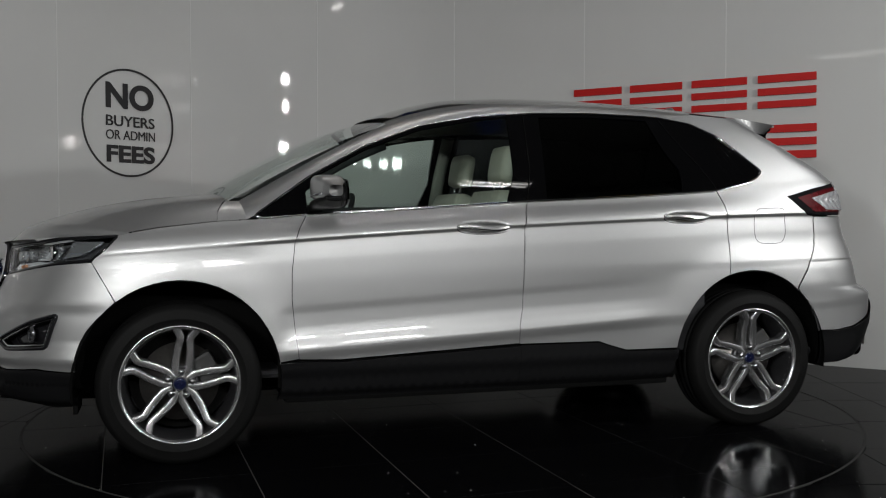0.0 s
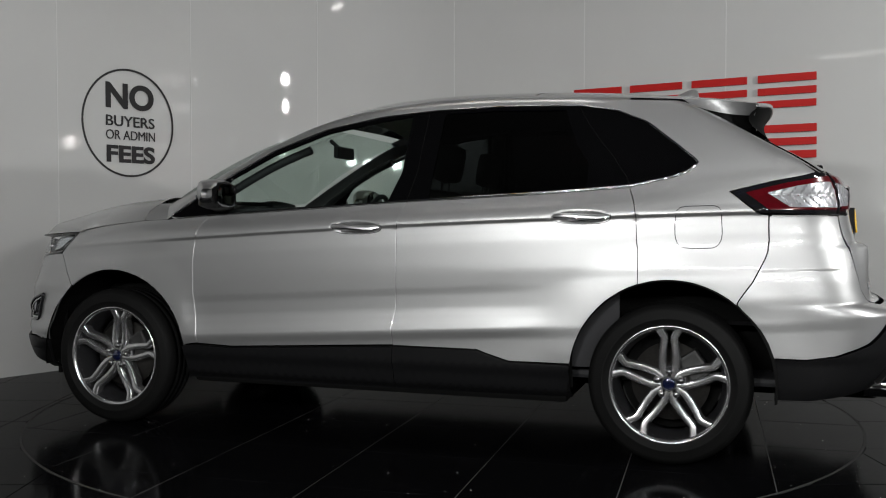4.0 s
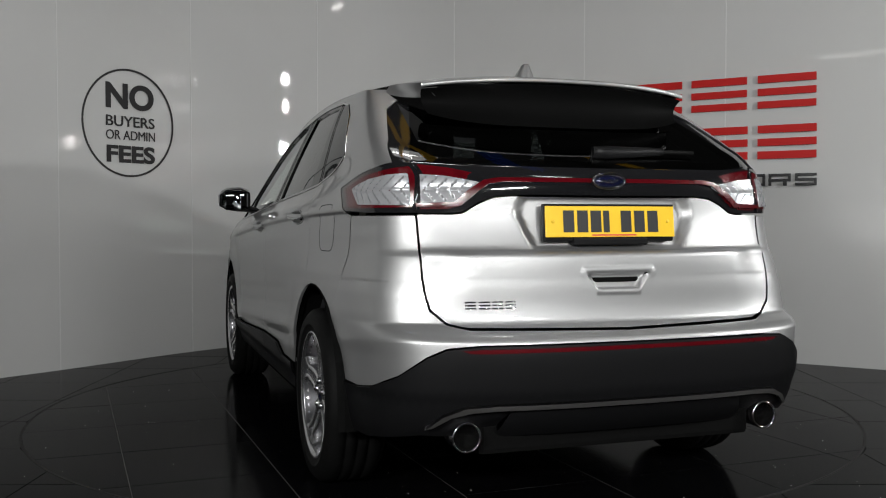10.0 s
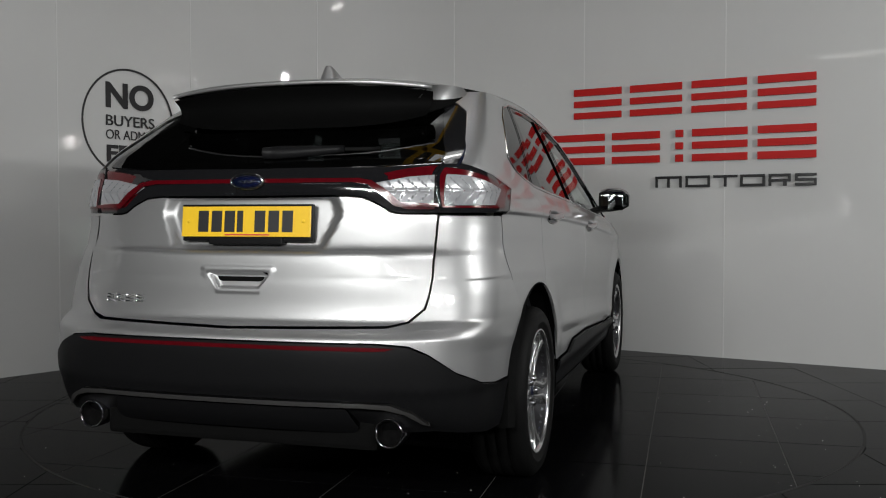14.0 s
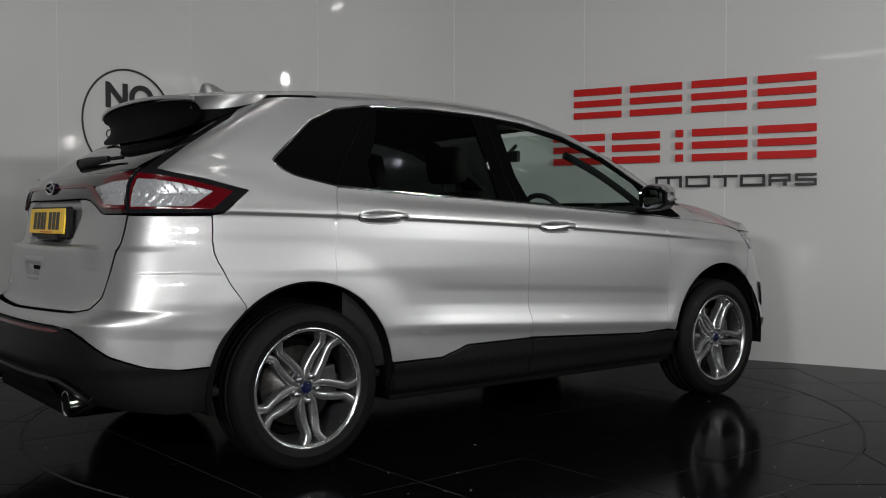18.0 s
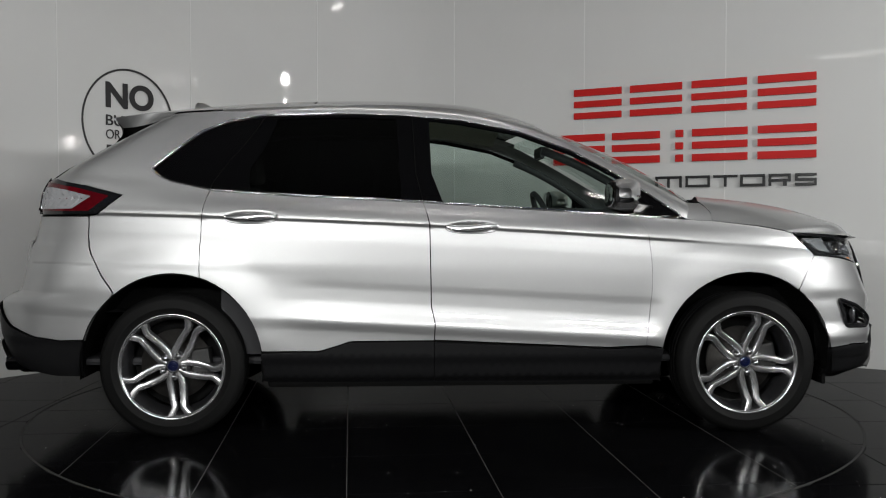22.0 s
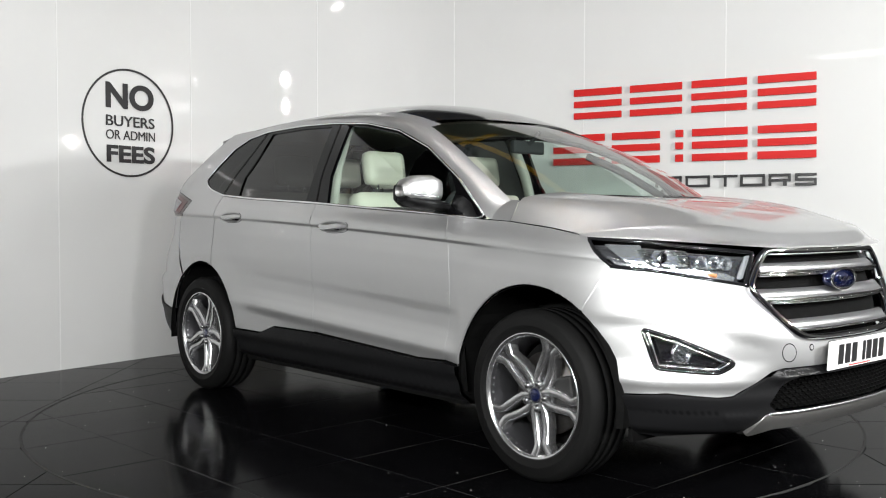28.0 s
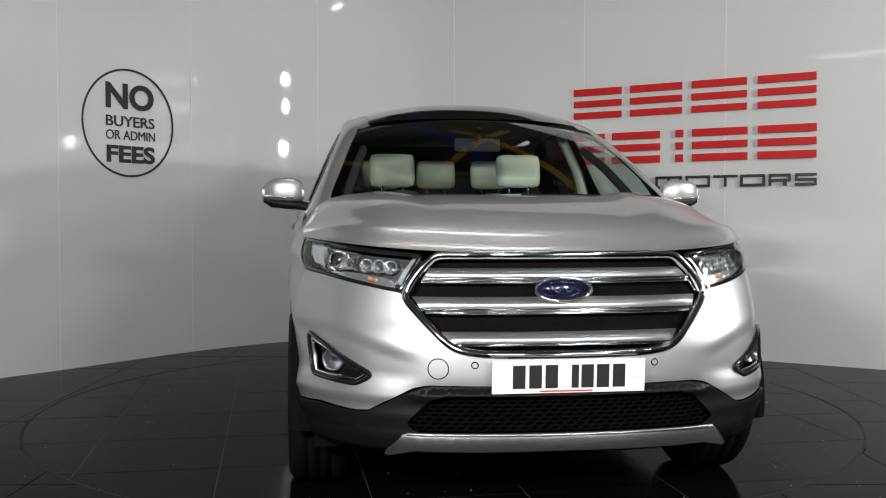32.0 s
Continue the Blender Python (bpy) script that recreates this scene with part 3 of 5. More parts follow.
# the dark inner shell that closes the gaps
panel("inner_shell", shape(("s", -1.0, 0.3), ("s", -1.0, 0.42), *S([(-1.0, 1.16), (0.8, 1.07), (1.0, 1.04)]), ("s", 1.0, 0.43), ("s", 1.0, 0.3)), DARK, car, off=-0.03, both=True, depth=0, ds=0.1, dz=0.05, r=0.003)
panel("inner_shell", shape(*arch(HUB_X, 170, 50, 12), ("s", 1.75, 0.8), ("s", 1.8, 0.88), ("s", 1.7, 0.96), ("s", 1.66, 0.99), ("s", 1.26, 1.04), ("s", 1.0, 1.05), ("s", 0.9, 0.6)), DARK, car, off=-0.03, both=True, depth=0, ds=0.1, dz=0.05, r=0.003)
panel("inner_shell", shape(*arch(-HUB_X, 10, 130, 12), ("s", -1.85, 0.8), ("s", -1.85, 1.1), ("s", -1.3, 1.15), ("s", -0.9, 1.15), ("s", -0.9, 0.5)), DARK, car, off=-0.03, both=True, depth=0, ds=0.1, dz=0.05, r=0.003)

# sill cladding in two pieces, with its raised lip
clad_f = shape(*S([(-0.146, 0.469), (0.72, 0.43), (0.91, 0.438), (1.0, 0.43)]), *arch(HUB_X, 172, 196, 4), ("s", 0.99, 0.25), ("s", 0.4, 0.245), ("s", -0.146, 0.25))
clad_r = shape(*S([(-0.146, 0.469), (-0.56, 0.467), (-0.71, 0.419), (-0.99, 0.417)]), *arch(-HUB_X, 9, -14, 4), ("s", -0.99, 0.262), ("s", -0.146, 0.25))
lip = lambda lo, hi: (lambda s, z: 0.016 * smooth(0.35, 0.4, z) - 0.03 * (1 - smooth(0.25, 0.3, z)))
panel("sill_cladding", clad_f, CLAD, car, "textured black plastic sill", both=True, r=0.006, raise_by=lip(0, 0), off=0.004)
panel("sill_cladding", clad_r, CLAD, car, "textured black plastic sill", both=True, r=0.006, raise_by=lip(0, 0), off=0.004)

# side glass, pillars and the bright surround
inset = -0.011
front_glass = shape(*S([(0.86, 1.1), (0.28, 1.132), (-0.1, 1.155), (-0.155, 1.3), (-0.165, 1.585), (0.0, 1.565), (0.29, 1.51), (0.57, 1.405), (0.79, 1.285), (0.865, 1.2)]))
panel("front_side_glass", front_glass, CLEAR, car, "lightly tinted clear side glass", off=inset, depth=0, both=True, gap=0, dz=0.02, ds=0.05)
rear_glass = shape(*S([(-0.305, 1.17), (-1.05, 1.21), (-1.055, 1.33), (-1.0, 1.41), (-0.93, 1.585), (-0.6, 1.595), (-0.33, 1.588)]))
panel("rear_side_glass", rear_glass, TINT, car, "dark privacy glass", off=inset, depth=0, both=True, gap=0, dz=0.02, ds=0.05)
quarter_glass = shape(*S([(-1.1, 1.213), (-1.24, 1.225), (-1.43, 1.266), (-1.515, 1.318), (-1.425, 1.4), (-1.3, 1.5), (-1.17, 1.557), (-1.06, 1.575), (-0.97, 1.578), (-1.06, 1.4)]))
panel("quarter_glass", quarter_glass, TINT, car, "dark privacy glass", off=inset + 0.003, depth=0, both=True, gap=0, dz=0.02, ds=0.05)
dlo = shape(*S(DLO_TOP), *S(DLO_LOW))
panel("window_frame", dlo, PILLAR, car, "gloss black window frames and pillar covers",
      holes=[shape(*S([(0.86, 1.1), (0.28, 1.132), (-0.1, 1.155), (-0.155, 1.3), (-0.165, 1.585), (0.0, 1.565), (0.29, 1.51), (0.57, 1.405), (0.79, 1.285), (0.865, 1.2)])),
             shape(*S([(-0.305, 1.17), (-1.05, 1.21), (-1.055, 1.33), (-1.0, 1.41), (-0.93, 1.585), (-0.6, 1.595), (-0.33, 1.588)]))],
      off=-0.003, both=True, gap=0.0, dz=0.03, depth=0.02)
trim("window_surround", dlo, 0.0055, 0.005, CHROME, car, "thin chrome moulding round the side windows", both=True, r=0.02)
trim("pillar_seam", shape(("s", -0.2, 1.16), ("s", -0.235, 1.3), ("s", -0.25, 1.6)), 0.0022, 0.0015, DARK, car, closed=False, both=True)
trim("pillar_seam", shape(("s", -1.245, 1.222), ("s", -1.16, 1.36), ("s", -0.99, 1.598)), 0.0022, 0.0015, DARK, car, closed=False, both=True)


# windscreen, roof and the rails between glass and roof
def screen(s, v):
    """The windscreen: s across from -1 to 1, v from cowl 0 to header 1."""
    a = Vector((1.38 - 0.24 * s * s, 0.775 * s, 1.135 + 0.03 * s * s))
    b = Vector((0.5 - 0.12 * s * s, 0.61 * s, 1.58 - 0.036 * s * s))
    p = a.lerp(b, v)
    k = 4 * v * (1 - v)
    return p + Vector((0.02, 0, 0.035)) * k


ROOF_Z = spline([(-1.85, 1.612), (-1.6, 1.66), (-1.2, 1.706), (-0.8, 1.729), (-0.4, 1.736), (0.0, 1.719), (0.25, 1.67), (0.5, 1.583)])
RAIL_Z = spline([(-1.8, 1.58), (-1.5, 1.62), (-1.0, 1.648), (-0.6, 1.657), (-0.2, 1.645), (0.1, 1.617), (0.38, 1.555), (0.6, 1.46), (0.9, 1.3), (1.14, 1.165)])
RAIL_Y = spline([(-1.8, 0.56), (-1.4, 0.605), (-0.8, 0.625), (0.0, 0.625), (0.38, 0.612), (0.7, 0.67), (1.14, 0.772)])


def roof(x, y):
    k = abs(y) / RAIL_Y(x)
    return Vector((x, y, RAIL_Z(x) + (ROOF_Z(x) - RAIL_Z(x)) * (1 - min(1.2, k) ** 2.4)))


def grid_part(name, f, u0, u1, nu, v0, v1, nv, mat, parent, label="", down=None, both=False):
    vs, fs = [], []
    for i in range(nu + 1):
        for j in range(nv + 1):
            vs.append(f(u0 + (u1 - u0) * i / nu, v0 + (v1 - v0) * j / nv))
    for i in range(nu):
        for j in range(nv):
            a = i * (nv + 1) + j
            fs.append((a, a + nv + 1, a + nv + 2, a + 1))
    n = (Vector(vs[fs[0][1]]) - Vector(vs[fs[0][0]])).cross(Vector(vs[fs[0][3]]) - Vector(vs[fs[0][0]]))
    if down is not None and n.dot(Vector(down)) > 0:
        fs = [tuple(reversed(t)) for t in fs]
    return part(name, vs, fs, mat, parent, label, both=both)


grid_part("windscreen", screen, -0.985, 0.985, 16, 0.015, 0.985, 12, CLEAR, car, "large raked clear windscreen", (-1, 0, -1))
roof_at = lambda a, b: (lambda u, v: roof(a + (b - a) * u + (0 if a < 0.3 else -0.12 * v * v * (1 - u)), v * RAIL_Y(a + (b - a) * u)))
grid_part("roof_glass", roof_at(0.47, -0.75), 0, 1, 24, -0.9, 0.9, 20, GLOSS, car, "dark panoramic roof glass", (0, 0, -1))
grid_part("roof_panel", roof_at(-0.76, -1.47), 0, 1, 14, -1.0, 1.0, 20, PAINT, car, "silver roof panel", (0, 0, -1))
grid_part("roof_edge", lambda u, v: roof(0.44 - 1.2 * u, (0.9 + 0.1 * v) * RAIL_Y(0.44 - 1.2 * u)), 0, 1, 24, 0, 1, 3, PAINT, car, "", (0, 0, -1), both=True)
DLO_CURVE = spline([(x, z) for x, z in reversed(DLO_TOP[:9])])


def rail(u, v):
    """The painted rail from the cowl along the roof: v 0 at the side glass, 1 at screen and roof."""
    x0 = 1.13 + (-1.22 - 1.13) * u
    low = skin(1 + (XF - x0) / (XF - XB), DLO_CURVE(x0)) if x0 <= XF else Vector((x0, 0.868, 1.07))
    if x0 < XB:
        t = place("s", x0, DLO_CURVE(x0))
        low = on_skin(*t)
    lead = 0.05 * smooth(0.1, 0.9, x0)
    x1 = min(1.16, x0 + lead)
    high = Vector((x1, RAIL_Y(x1), RAIL_Z(x1)))
    p = low.lerp(high, v)
    out = Vector((0.1, 0.75, 0.65)).normalized()
    return p + out * 0.016 * 4 * v * (1 - v) * 0.9


grid_part("roof_rail", rail, 0, 1, 48, 0.0, 1.0, 6, PAINT, car, "silver windscreen pillar and roof rail", (0, -1, -0.5), both=True)


# bonnet
HOOD_EDGE_Y = spline([(1.12, 0.82), (1.26, 0.873), (1.5, 0.885), (1.68, 0.872), (1.9, 0.815), (2.05, 0.7), (2.15, 0.5), (2.2, 0.3), (2.225, 0.02)])
HOOD_EDGE_Z = spline([(1.12, 1.085), (1.26, 1.064), (1.5, 1.037), (1.68, 1.008), (1.9, 0.985), (2.05, 0.97), (2.15, 0.955), (2.225, 0.95)])
HOOD_MID_Z = spline([(1.12, 1.195), (1.3, 1.18), (1.5, 1.163), (1.7, 1.138), (1.9, 1.098), (2.05, 1.053), (2.15, 1.006), (2.2, 0.974), (2.225, 0.953)])


def hood(u, v):
    """The bonnet: u from cowl 0 to nose 1, v across from -1 to 1."""
    back = 1.33 - 0.15 * v * v + 0.08 * smooth(0.85, 1.0, abs(v))
    front = 2.232 - 0.45 * abs(v) ** 6 - 0.11 * v * v
    x = back + (front - back) * u
    return hood_xy(x, v, u)


def hood_xy(x, v, u):
    y = v * 0.882
    ze = HOOD_EDGE_Z(min(x, 2.22))
    k = min(1.0, u)
    mid = spline_mid(x)
    fall = 1 - smooth(0.72, 1.0, k) ** 1.6 * 0.0
    z = ze + (mid - ze) * (1 - abs(v) ** (11 - 6.5 * smooth(0.0, 0.8, u))) * fall
    # two raised creases that run to the grille corners
    c = 0.62 - 0.08 * u
    z += 0.009 * math.exp(-((abs(v) - c) / 0.1) ** 2) * (1 - smooth(0.55, 0.95, u)) - 0.004 * math.exp(-((abs(v) - c + 0.17) / 0.06) ** 2) * (1 - smooth(0.5, 0.9, u))
    # the front lip rolls down to the lamps and grille
    z -= (z - (0.953 + 0.05 * abs(v) ** 2.2)) * smooth(0.86, 1.0, u) ** 1.5
    return Vector((x, y, z))


def spline_mid(x):
    return HOOD_MID_Z(min(x, 2.24))


grid_part("bonnet", hood, 0.0, 1, 40, -1, 1, 44, PAINT, car, "silver bonnet with raised creases", (0, 0, -1))


def cowl_corner(u, v):
    """Fills between pillar foot, wing and bonnet: u to the front, v upwards."""
    return rail(0.0, v).lerp(hood(0.0, 1 - 0.11 * v) - Vector((0.004, 0, 0.001)), u)


grid_part("cowl_corner", cowl_corner, 0, 1, 8, 0, 1, 8, PAINT, car, "", (0, -1, -0.5), both=True)
grid_part("scuttle", lambda u, v: Vector((1.345 - 0.16 * v * v + 0.10 * (u - 0.5), 0.79 * v, 1.128 + 0.02 * v * v)), 0, 1, 4, -1, 1, 20, CLAD, car, "black scuttle panel", (0, 0, -1))


# ---- front end ----
F = lambda *pts: [("f", y, z) for y, z in pts]
RR = lambda *pts: [("r", y, z) for y, z in pts]
GRILLE_HALF = shape(*F((0, 0.948), (0.43, 0.948), (0.5, 0.87), (0.535, 0.815), (0.52, 0.785), (0.4, 0.655), (0.36, 0.632), (0.27, 0.62), (0, 0.618)))
GRILLE = mirrored(GRILLE_HALF)
CLAD_TOP = F((0, 0.512), (0.46, 0.515), (0.51, 0.505), (0.655, 0.422), (0.7, 0.418), (0.82, 0.43)) + [("s", 1.98, 0.426), ("s", 1.853, 0.418)]
FOG = shape(*F((0.862, 0.665), (0.8, 0.63), (0.655, 0.548), (0.655, 0.535), (0.7, 0.505), (0.845, 0.52)))
bumper_half = shape(*CLAD_TOP) + shape(*arch(HUB_X, 8.5, 52.7, 8)) + shape(("s", 1.735, 0.8), ("s", 1.785, 0.886), *F((0.8, 0.872), (0.56, 0.822), (0.545, 0.818))) \
    + shape(*F((0.535, 0.805), (0.52, 0.78), (0.4, 0.648), (0.36, 0.626), (0.27, 0.614), (0, 0.612)))
fog_r = [(-s, z) for s, z in FOG]


def bumper_relief(s, z):
    """A crease over the fog lamps and a hollow round them."""
    a = abs(s)
    k = smooth(0.42, 0.62, a) * (1 - smooth(1.05, 1.25, a))
    line = 0.69 - 0.12 * smooth(0.35, 1.0, 1.25 - a)
    return 0.010 * k * math.exp(-((z - 0.47) / 0.03) ** 2) - 0.010 * k * smooth(0.5, 0.55, z) * (1 - smooth(line - 0.03, line + 0.03, z))


bumper = panel("front_bumper", mirrored(bumper_half), PAINT, car, "silver front bumper skin", holes=[FOG, fog_r], r=0.006, raise_by=bumper_relief, ds=0.03)
clad_half = shape(*[(k, v, z - 0.003) for k, v, z in CLAD_TOP]) + shape(("s", 1.85, 0.40), ("s", 1.845, 0.25), ("s", 1.95, 0.235)) + shape(*F((0.72, 0.25), (0.6, 0.262), (0.3, 0.262), (0, 0.262)))
LOW_GRILLE = mirrored(shape(*F((0, 0.485), (0.4, 0.485), (0.45, 0.47), (0.53, 0.385), (0.5, 0.362), (0, 0.362))))
panel("lower_bumper", mirrored(clad_half), CLAD, car, "textured black plastic lower bumper", holes=[LOW_GRILLE], r=0.006, off=0.004, ds=0.025, dz=0.007,
      raise_by=lambda s, z: 0.012 * smooth(0.36, 0.42, z) * smooth(0.3, 0.55, abs(s)) + (0.02 * smooth(0.45, 0.487, z) - 0.034 * smooth(0.489, 0.507, z)) * (1 - smooth(0.44, 0.54, abs(s))) - 0.03 * (1 - smooth(0.24, 0.3, z)))
skid = mirrored(shape(*F((0, 0.355), (0.52, 0.358), (0.545, 0.35), (0.6, 0.292), (0.585, 0.285), (0.5, 0.305), (0, 0.308))))
panel("skid_plate", skid, SKID, car, "brushed silver skid plate", off=0.02, r=0.006, depth=0.03, raise_by=lambda s, z: -0.3 * (z - 0.31))
trim("skid_edge", shape(*F((-0.53, 0.353), (-0.3, 0.355), (0, 0.354), (0.3, 0.355), (0.53, 0.353))), 0.005, 0.005, SATIN, car, "bright upper edge of the skid plate", closed=False, off=0.012)
# a shallow honeycomb behind the lower opening
hexes = bmesh.new()
for row in range(9):
    for col in range(-17, 18):
        s, z = col * 0.034 + 0.017 * (row % 2), 0.37 + row * 0.0138
        if abs(s) > 0.5 - 0.5 * max(0, z - 0.4):
            continue
        c = on_skin(s, z) - Vector((0.03, 0, 0))
        ring = []
        for rad in (0.0088, 0.0072):
            for dx in (0.012, -0.012):
                ring.append([hexes.verts.new(c + Vector((dx, rad * math.cos(radians(60 * k)) * 2.2, rad * math.sin(radians(60 * k)) * 1.05))) for k in range(6)])
        for k in range(6):
            j = (k + 1) % 6
            hexes.faces.new((ring[0][k], ring[0][j], ring[2][j], ring[2][k]))
            hexes.faces.new((ring[2][k], ring[2][j], ring[3][j], ring[3][k]))
mesh_grille = bm_part("lower_grille", hexes, DARK, car, "black honeycomb lower grille")
panel("lower_backing", LOW_GRILLE, DARK, car, off=-0.06, depth=0, dz=0.04)
panel("inner_shell", mirrored(shape(*F((0, 0.98), (0.5, 0.97), (0.8, 0.95)), ("s", 1.8, 0.9), ("s", 1.84, 0.6), ("s", 1.86, 0.3), *F((0, 0.3)))), DARK, car, off=-0.1, depth=0, dz=0.04, r=0.003)

# grille: chrome frame, three broad silver bars with chrome lips, black gaps
grille = panel("grille", GRILLE, DARK, car, "black grille mesh with chrome frame and three silver bars", off=-0.05, depth=0, dz=0.03)
trim("grille_frame", GRILLE, 0.015, 0.02, CHROME, grille, "chrome grille frame", off=-0.004, r=0.03)


def bar(z0, z1, ya, yb, lean):
    """One bar: a broad satin face that leans back to its top, with a chrome lip below."""
    vs, fs, n = [], [], 24
    for i in range(n + 1):
        t = -1 + 2 * i / n
        for k, (zz, back) in enumerate(((z1, lean), (z1 - 0.006, lean - 0.012), (z0, 0.002), (z0 - 0.004, 0.03))):
            y = t * (ya + (yb - ya) * (zz - z0) / max(1e-6, z1 - z0))
            p = on_skin(place("f", y, max(0.63, zz))[0] if abs(y) > 1e-4 else 0.0, zz)
            vs.append((p.x - back, p.y, zz))
    for i in range(n):
        for k in range(3):
            a = i * 4 + k
            fs.append((a, a + 1, a + 5, a + 4))
    b = part("grille_bar", vs, fs, SATIN, grille, "satin silver grille bar")
    line = [on_skin(place("f", -ya + 2 * ya * i / 24, z0)[0] if abs(-ya + 2 * ya * i / 24) > 1e-4 else 0.0, z0) for i in range(25)]
    v, f = tube(line, 0.0055, 0.0055, 8)
    part("bar_lip", v, f, CHROME, b, "chrome lip")
    return b


bar(0.868, 0.902, 0.47, 0.445, 0.035)
bar(0.765, 0.805, 0.48, 0.505, 0.035)
bar(0.652, 0.69, 0.375, 0.415, 0.035)
for z, y in ((0.857, 0.475), (0.754, 0.465)):
    line = [on_skin(place("f", -y + 2 * y * i / 20, z)[0] if i != 10 else 0.0, z) - Vector((0.006, 0, 0)) for i in range(21)]
    v, f = tube(line, 0.005, 0.005, 8)
    part("grille_rod", v, f, CHROME, grille, "thin chrome rod")


def oval_badge(parent, x, z, way, w=0.096, h=0.04):
    """A blue oval badge in a chrome ring; the script on it is a plain wavy bar."""
    b = empty("badge", "blue oval badge with chrome ring", "badge", parent=parent)
    pts = [(x + way * 0.01, w * math.cos(2 * math.pi * k / 40), z + h * math.sin(2 * math.pi * k / 40)) for k in range(40)]
    v, f = tube(pts, 0.006, 0.006, 8, True, (1, 0, 0))
    part("ring", v, f, CHROME, b)
    for r, dx, mat, nm in ((1.0, 0.006, BADGE, "oval"), ):
        n = 40
        vs = [(x + way * (dx + 0.006), 0, z)] + [(x + way * (dx + 0.004 * (1 - 1)), r * w * math.cos(2 * math.pi * k / n), z + r * h * math.sin(2 * math.pi * k / n)) for k in range(n)] \
            + [(x - way * 0.03, w * math.cos(2 * math.pi * k / n), z + h * math.sin(2 * math.pi * k / n)) for k in range(n)]
        fs = [(0, 1 + k, 1 + (k + 1) % n) for k in range(n)] + [(1 + k, 1 + n + k, 1 + n + (k + 1) % n, 1 + (k + 1) % n) for k in range(n)]
        part(nm, vs, fs, mat, b)
    pts = [(x + way * 0.0145, w * (-0.54 + 1.08 * k / 30), z + 0.27 * h * math.sin(k * 0.55) * (1 - 0.5 * k / 30)) for k in range(31)]
    v, f = tube(pts, 0.0025, 0.004, 6, False, (1, 0, 0))
    part("script_bar", v, f, CHROME, b, "plain chrome squiggle bar")
    return b


BADGE_F = oval_badge(grille, 2.262, 0.833, 1)

# headlamps
LAMP = shape(("s", 1.675, 1.0), ("s", 1.72, 0.95), ("s", 1.79, 0.893), *F((0.8, 0.877), (0.56, 0.827), (0.545, 0.83), (0.475, 0.945), (0.6, 0.958), (0.72, 0.972)), ("s", 1.9, 0.987))
for side in (1, -1):
    lamp = empty("headlamp", "clear headlamp with chrome reflectors and projector lens", "headlamp", parent=car)
    L = LAMP if side > 0 else [(-s, z) for s, z in LAMP]
    inner = shrunk(rounded(L, 0.01), 0.012)
    panel("housing", L, SMOKE, lamp, off=-0.055, depth=0, dz=0.03)
    trim("rim", L, 0.008, 0.006, GLOSS, lamp, off=-0.004)
    panel("lens", L, LENS_GLASS, lamp, "clear lamp cover", off=-0.001, depth=0, dz=0.03, gap=0.004)

    def at(y, z, back=0.0):
        p = on_skin(place("f", y, z)[0], z)
        n = normal_at(on_skin, place("f", y, z)[0], z)
        q = p - n * back
        return Vector((q.x, q.y * side, q.z)), Vector((n.x, n.y * side, n.z))

    def bowl(name, y, z, r, back, mat, label="", ball=None):
        c, n = at(y, z, back)
        fw = Vector((1, side * 0.25, 0)).normalized()
        m = Matrix.Translation(c) @ Vector((0, -1, 0)).rotation_difference(fw).to_matrix().to_4x4()
        v, f = lathe([(r * 1.15, -0.006), (r * 1.0, -0.02), (r * 0.96, -0.014), (r * 0.8, 0.012), (r * 0.1, 0.03)], 24)
        b = part(name, [m @ Vector(p) for p in v], f, mat, lamp, label)
        if ball:
            v, f = lathe([(r * 0.75 * math.sin(radians(a)), -r * 0.45 * math.cos(radians(a)) + 0.01) for a in range(0, 91, 15)], 20)
            part("projector_lens", [m @ Vector(p) for p in v], f, ball, b, "round projector lens")
        return b
    mir = (lambda P: P) if side > 0 else (lambda P: [(-q, z) for q, z in P])
    for name, pts, mat, back, lab in (
            ("outer_reflector", ((0.862, 0.984), (0.802, 0.982), (0.815, 0.899), (0.852, 0.915)), CRYSTAL, 0.02, "pale outer reflector"),
            ("projector_box", ((0.798, 0.945), (0.782, 0.968), (0.7, 0.962), (0.714, 0.892), (0.798, 0.891)), CRYSTAL, 0.03, "chrome projector box"),
            ("inner_reflector", ((0.694, 0.955), (0.575, 0.942), (0.59, 0.889), (0.704, 0.893)), SMOKE, 0.034, "smoked chrome reflector"),
            ("shelf", ((0.81, 0.886), (0.585, 0.836), (0.565, 0.856), (0.6, 0.872), (0.715, 0.886)), CRYSTAL, 0.022, "pale lower shelf"),
            ("light_strip", ((0.562, 0.853), (0.505, 0.938), (0.487, 0.937), (0.546, 0.849)), LENS_WHITE, 0.012, "pale light strip at the inner edge")):
        panel(name, mir(shape(*F(*pts))), mat, lamp, lab, off=-back, depth=0.012, gap=0, r=0.006, ds=0.02, dz=0.01)
    trim("box_edge", mir(shape(*F((0.796, 0.945), (0.78, 0.966), (0.702, 0.96), (0.716, 0.894), (0.796, 0.893)))), 0.003, 0.003, CHROME, lamp, "bright edge of the projector box", off=-0.026, r=0.006, step=0.015)
    bowl("main_beam", 0.768, 0.931, 0.034, 0.03, CHROME, "chrome projector ring", GLOSS)
    for k in range(3):
        bowl("reflector", 0.672 - 0.042 * k, 0.92 - 0.003 * k, 0.022, 0.034, CRYSTAL, "faceted chrome reflector")
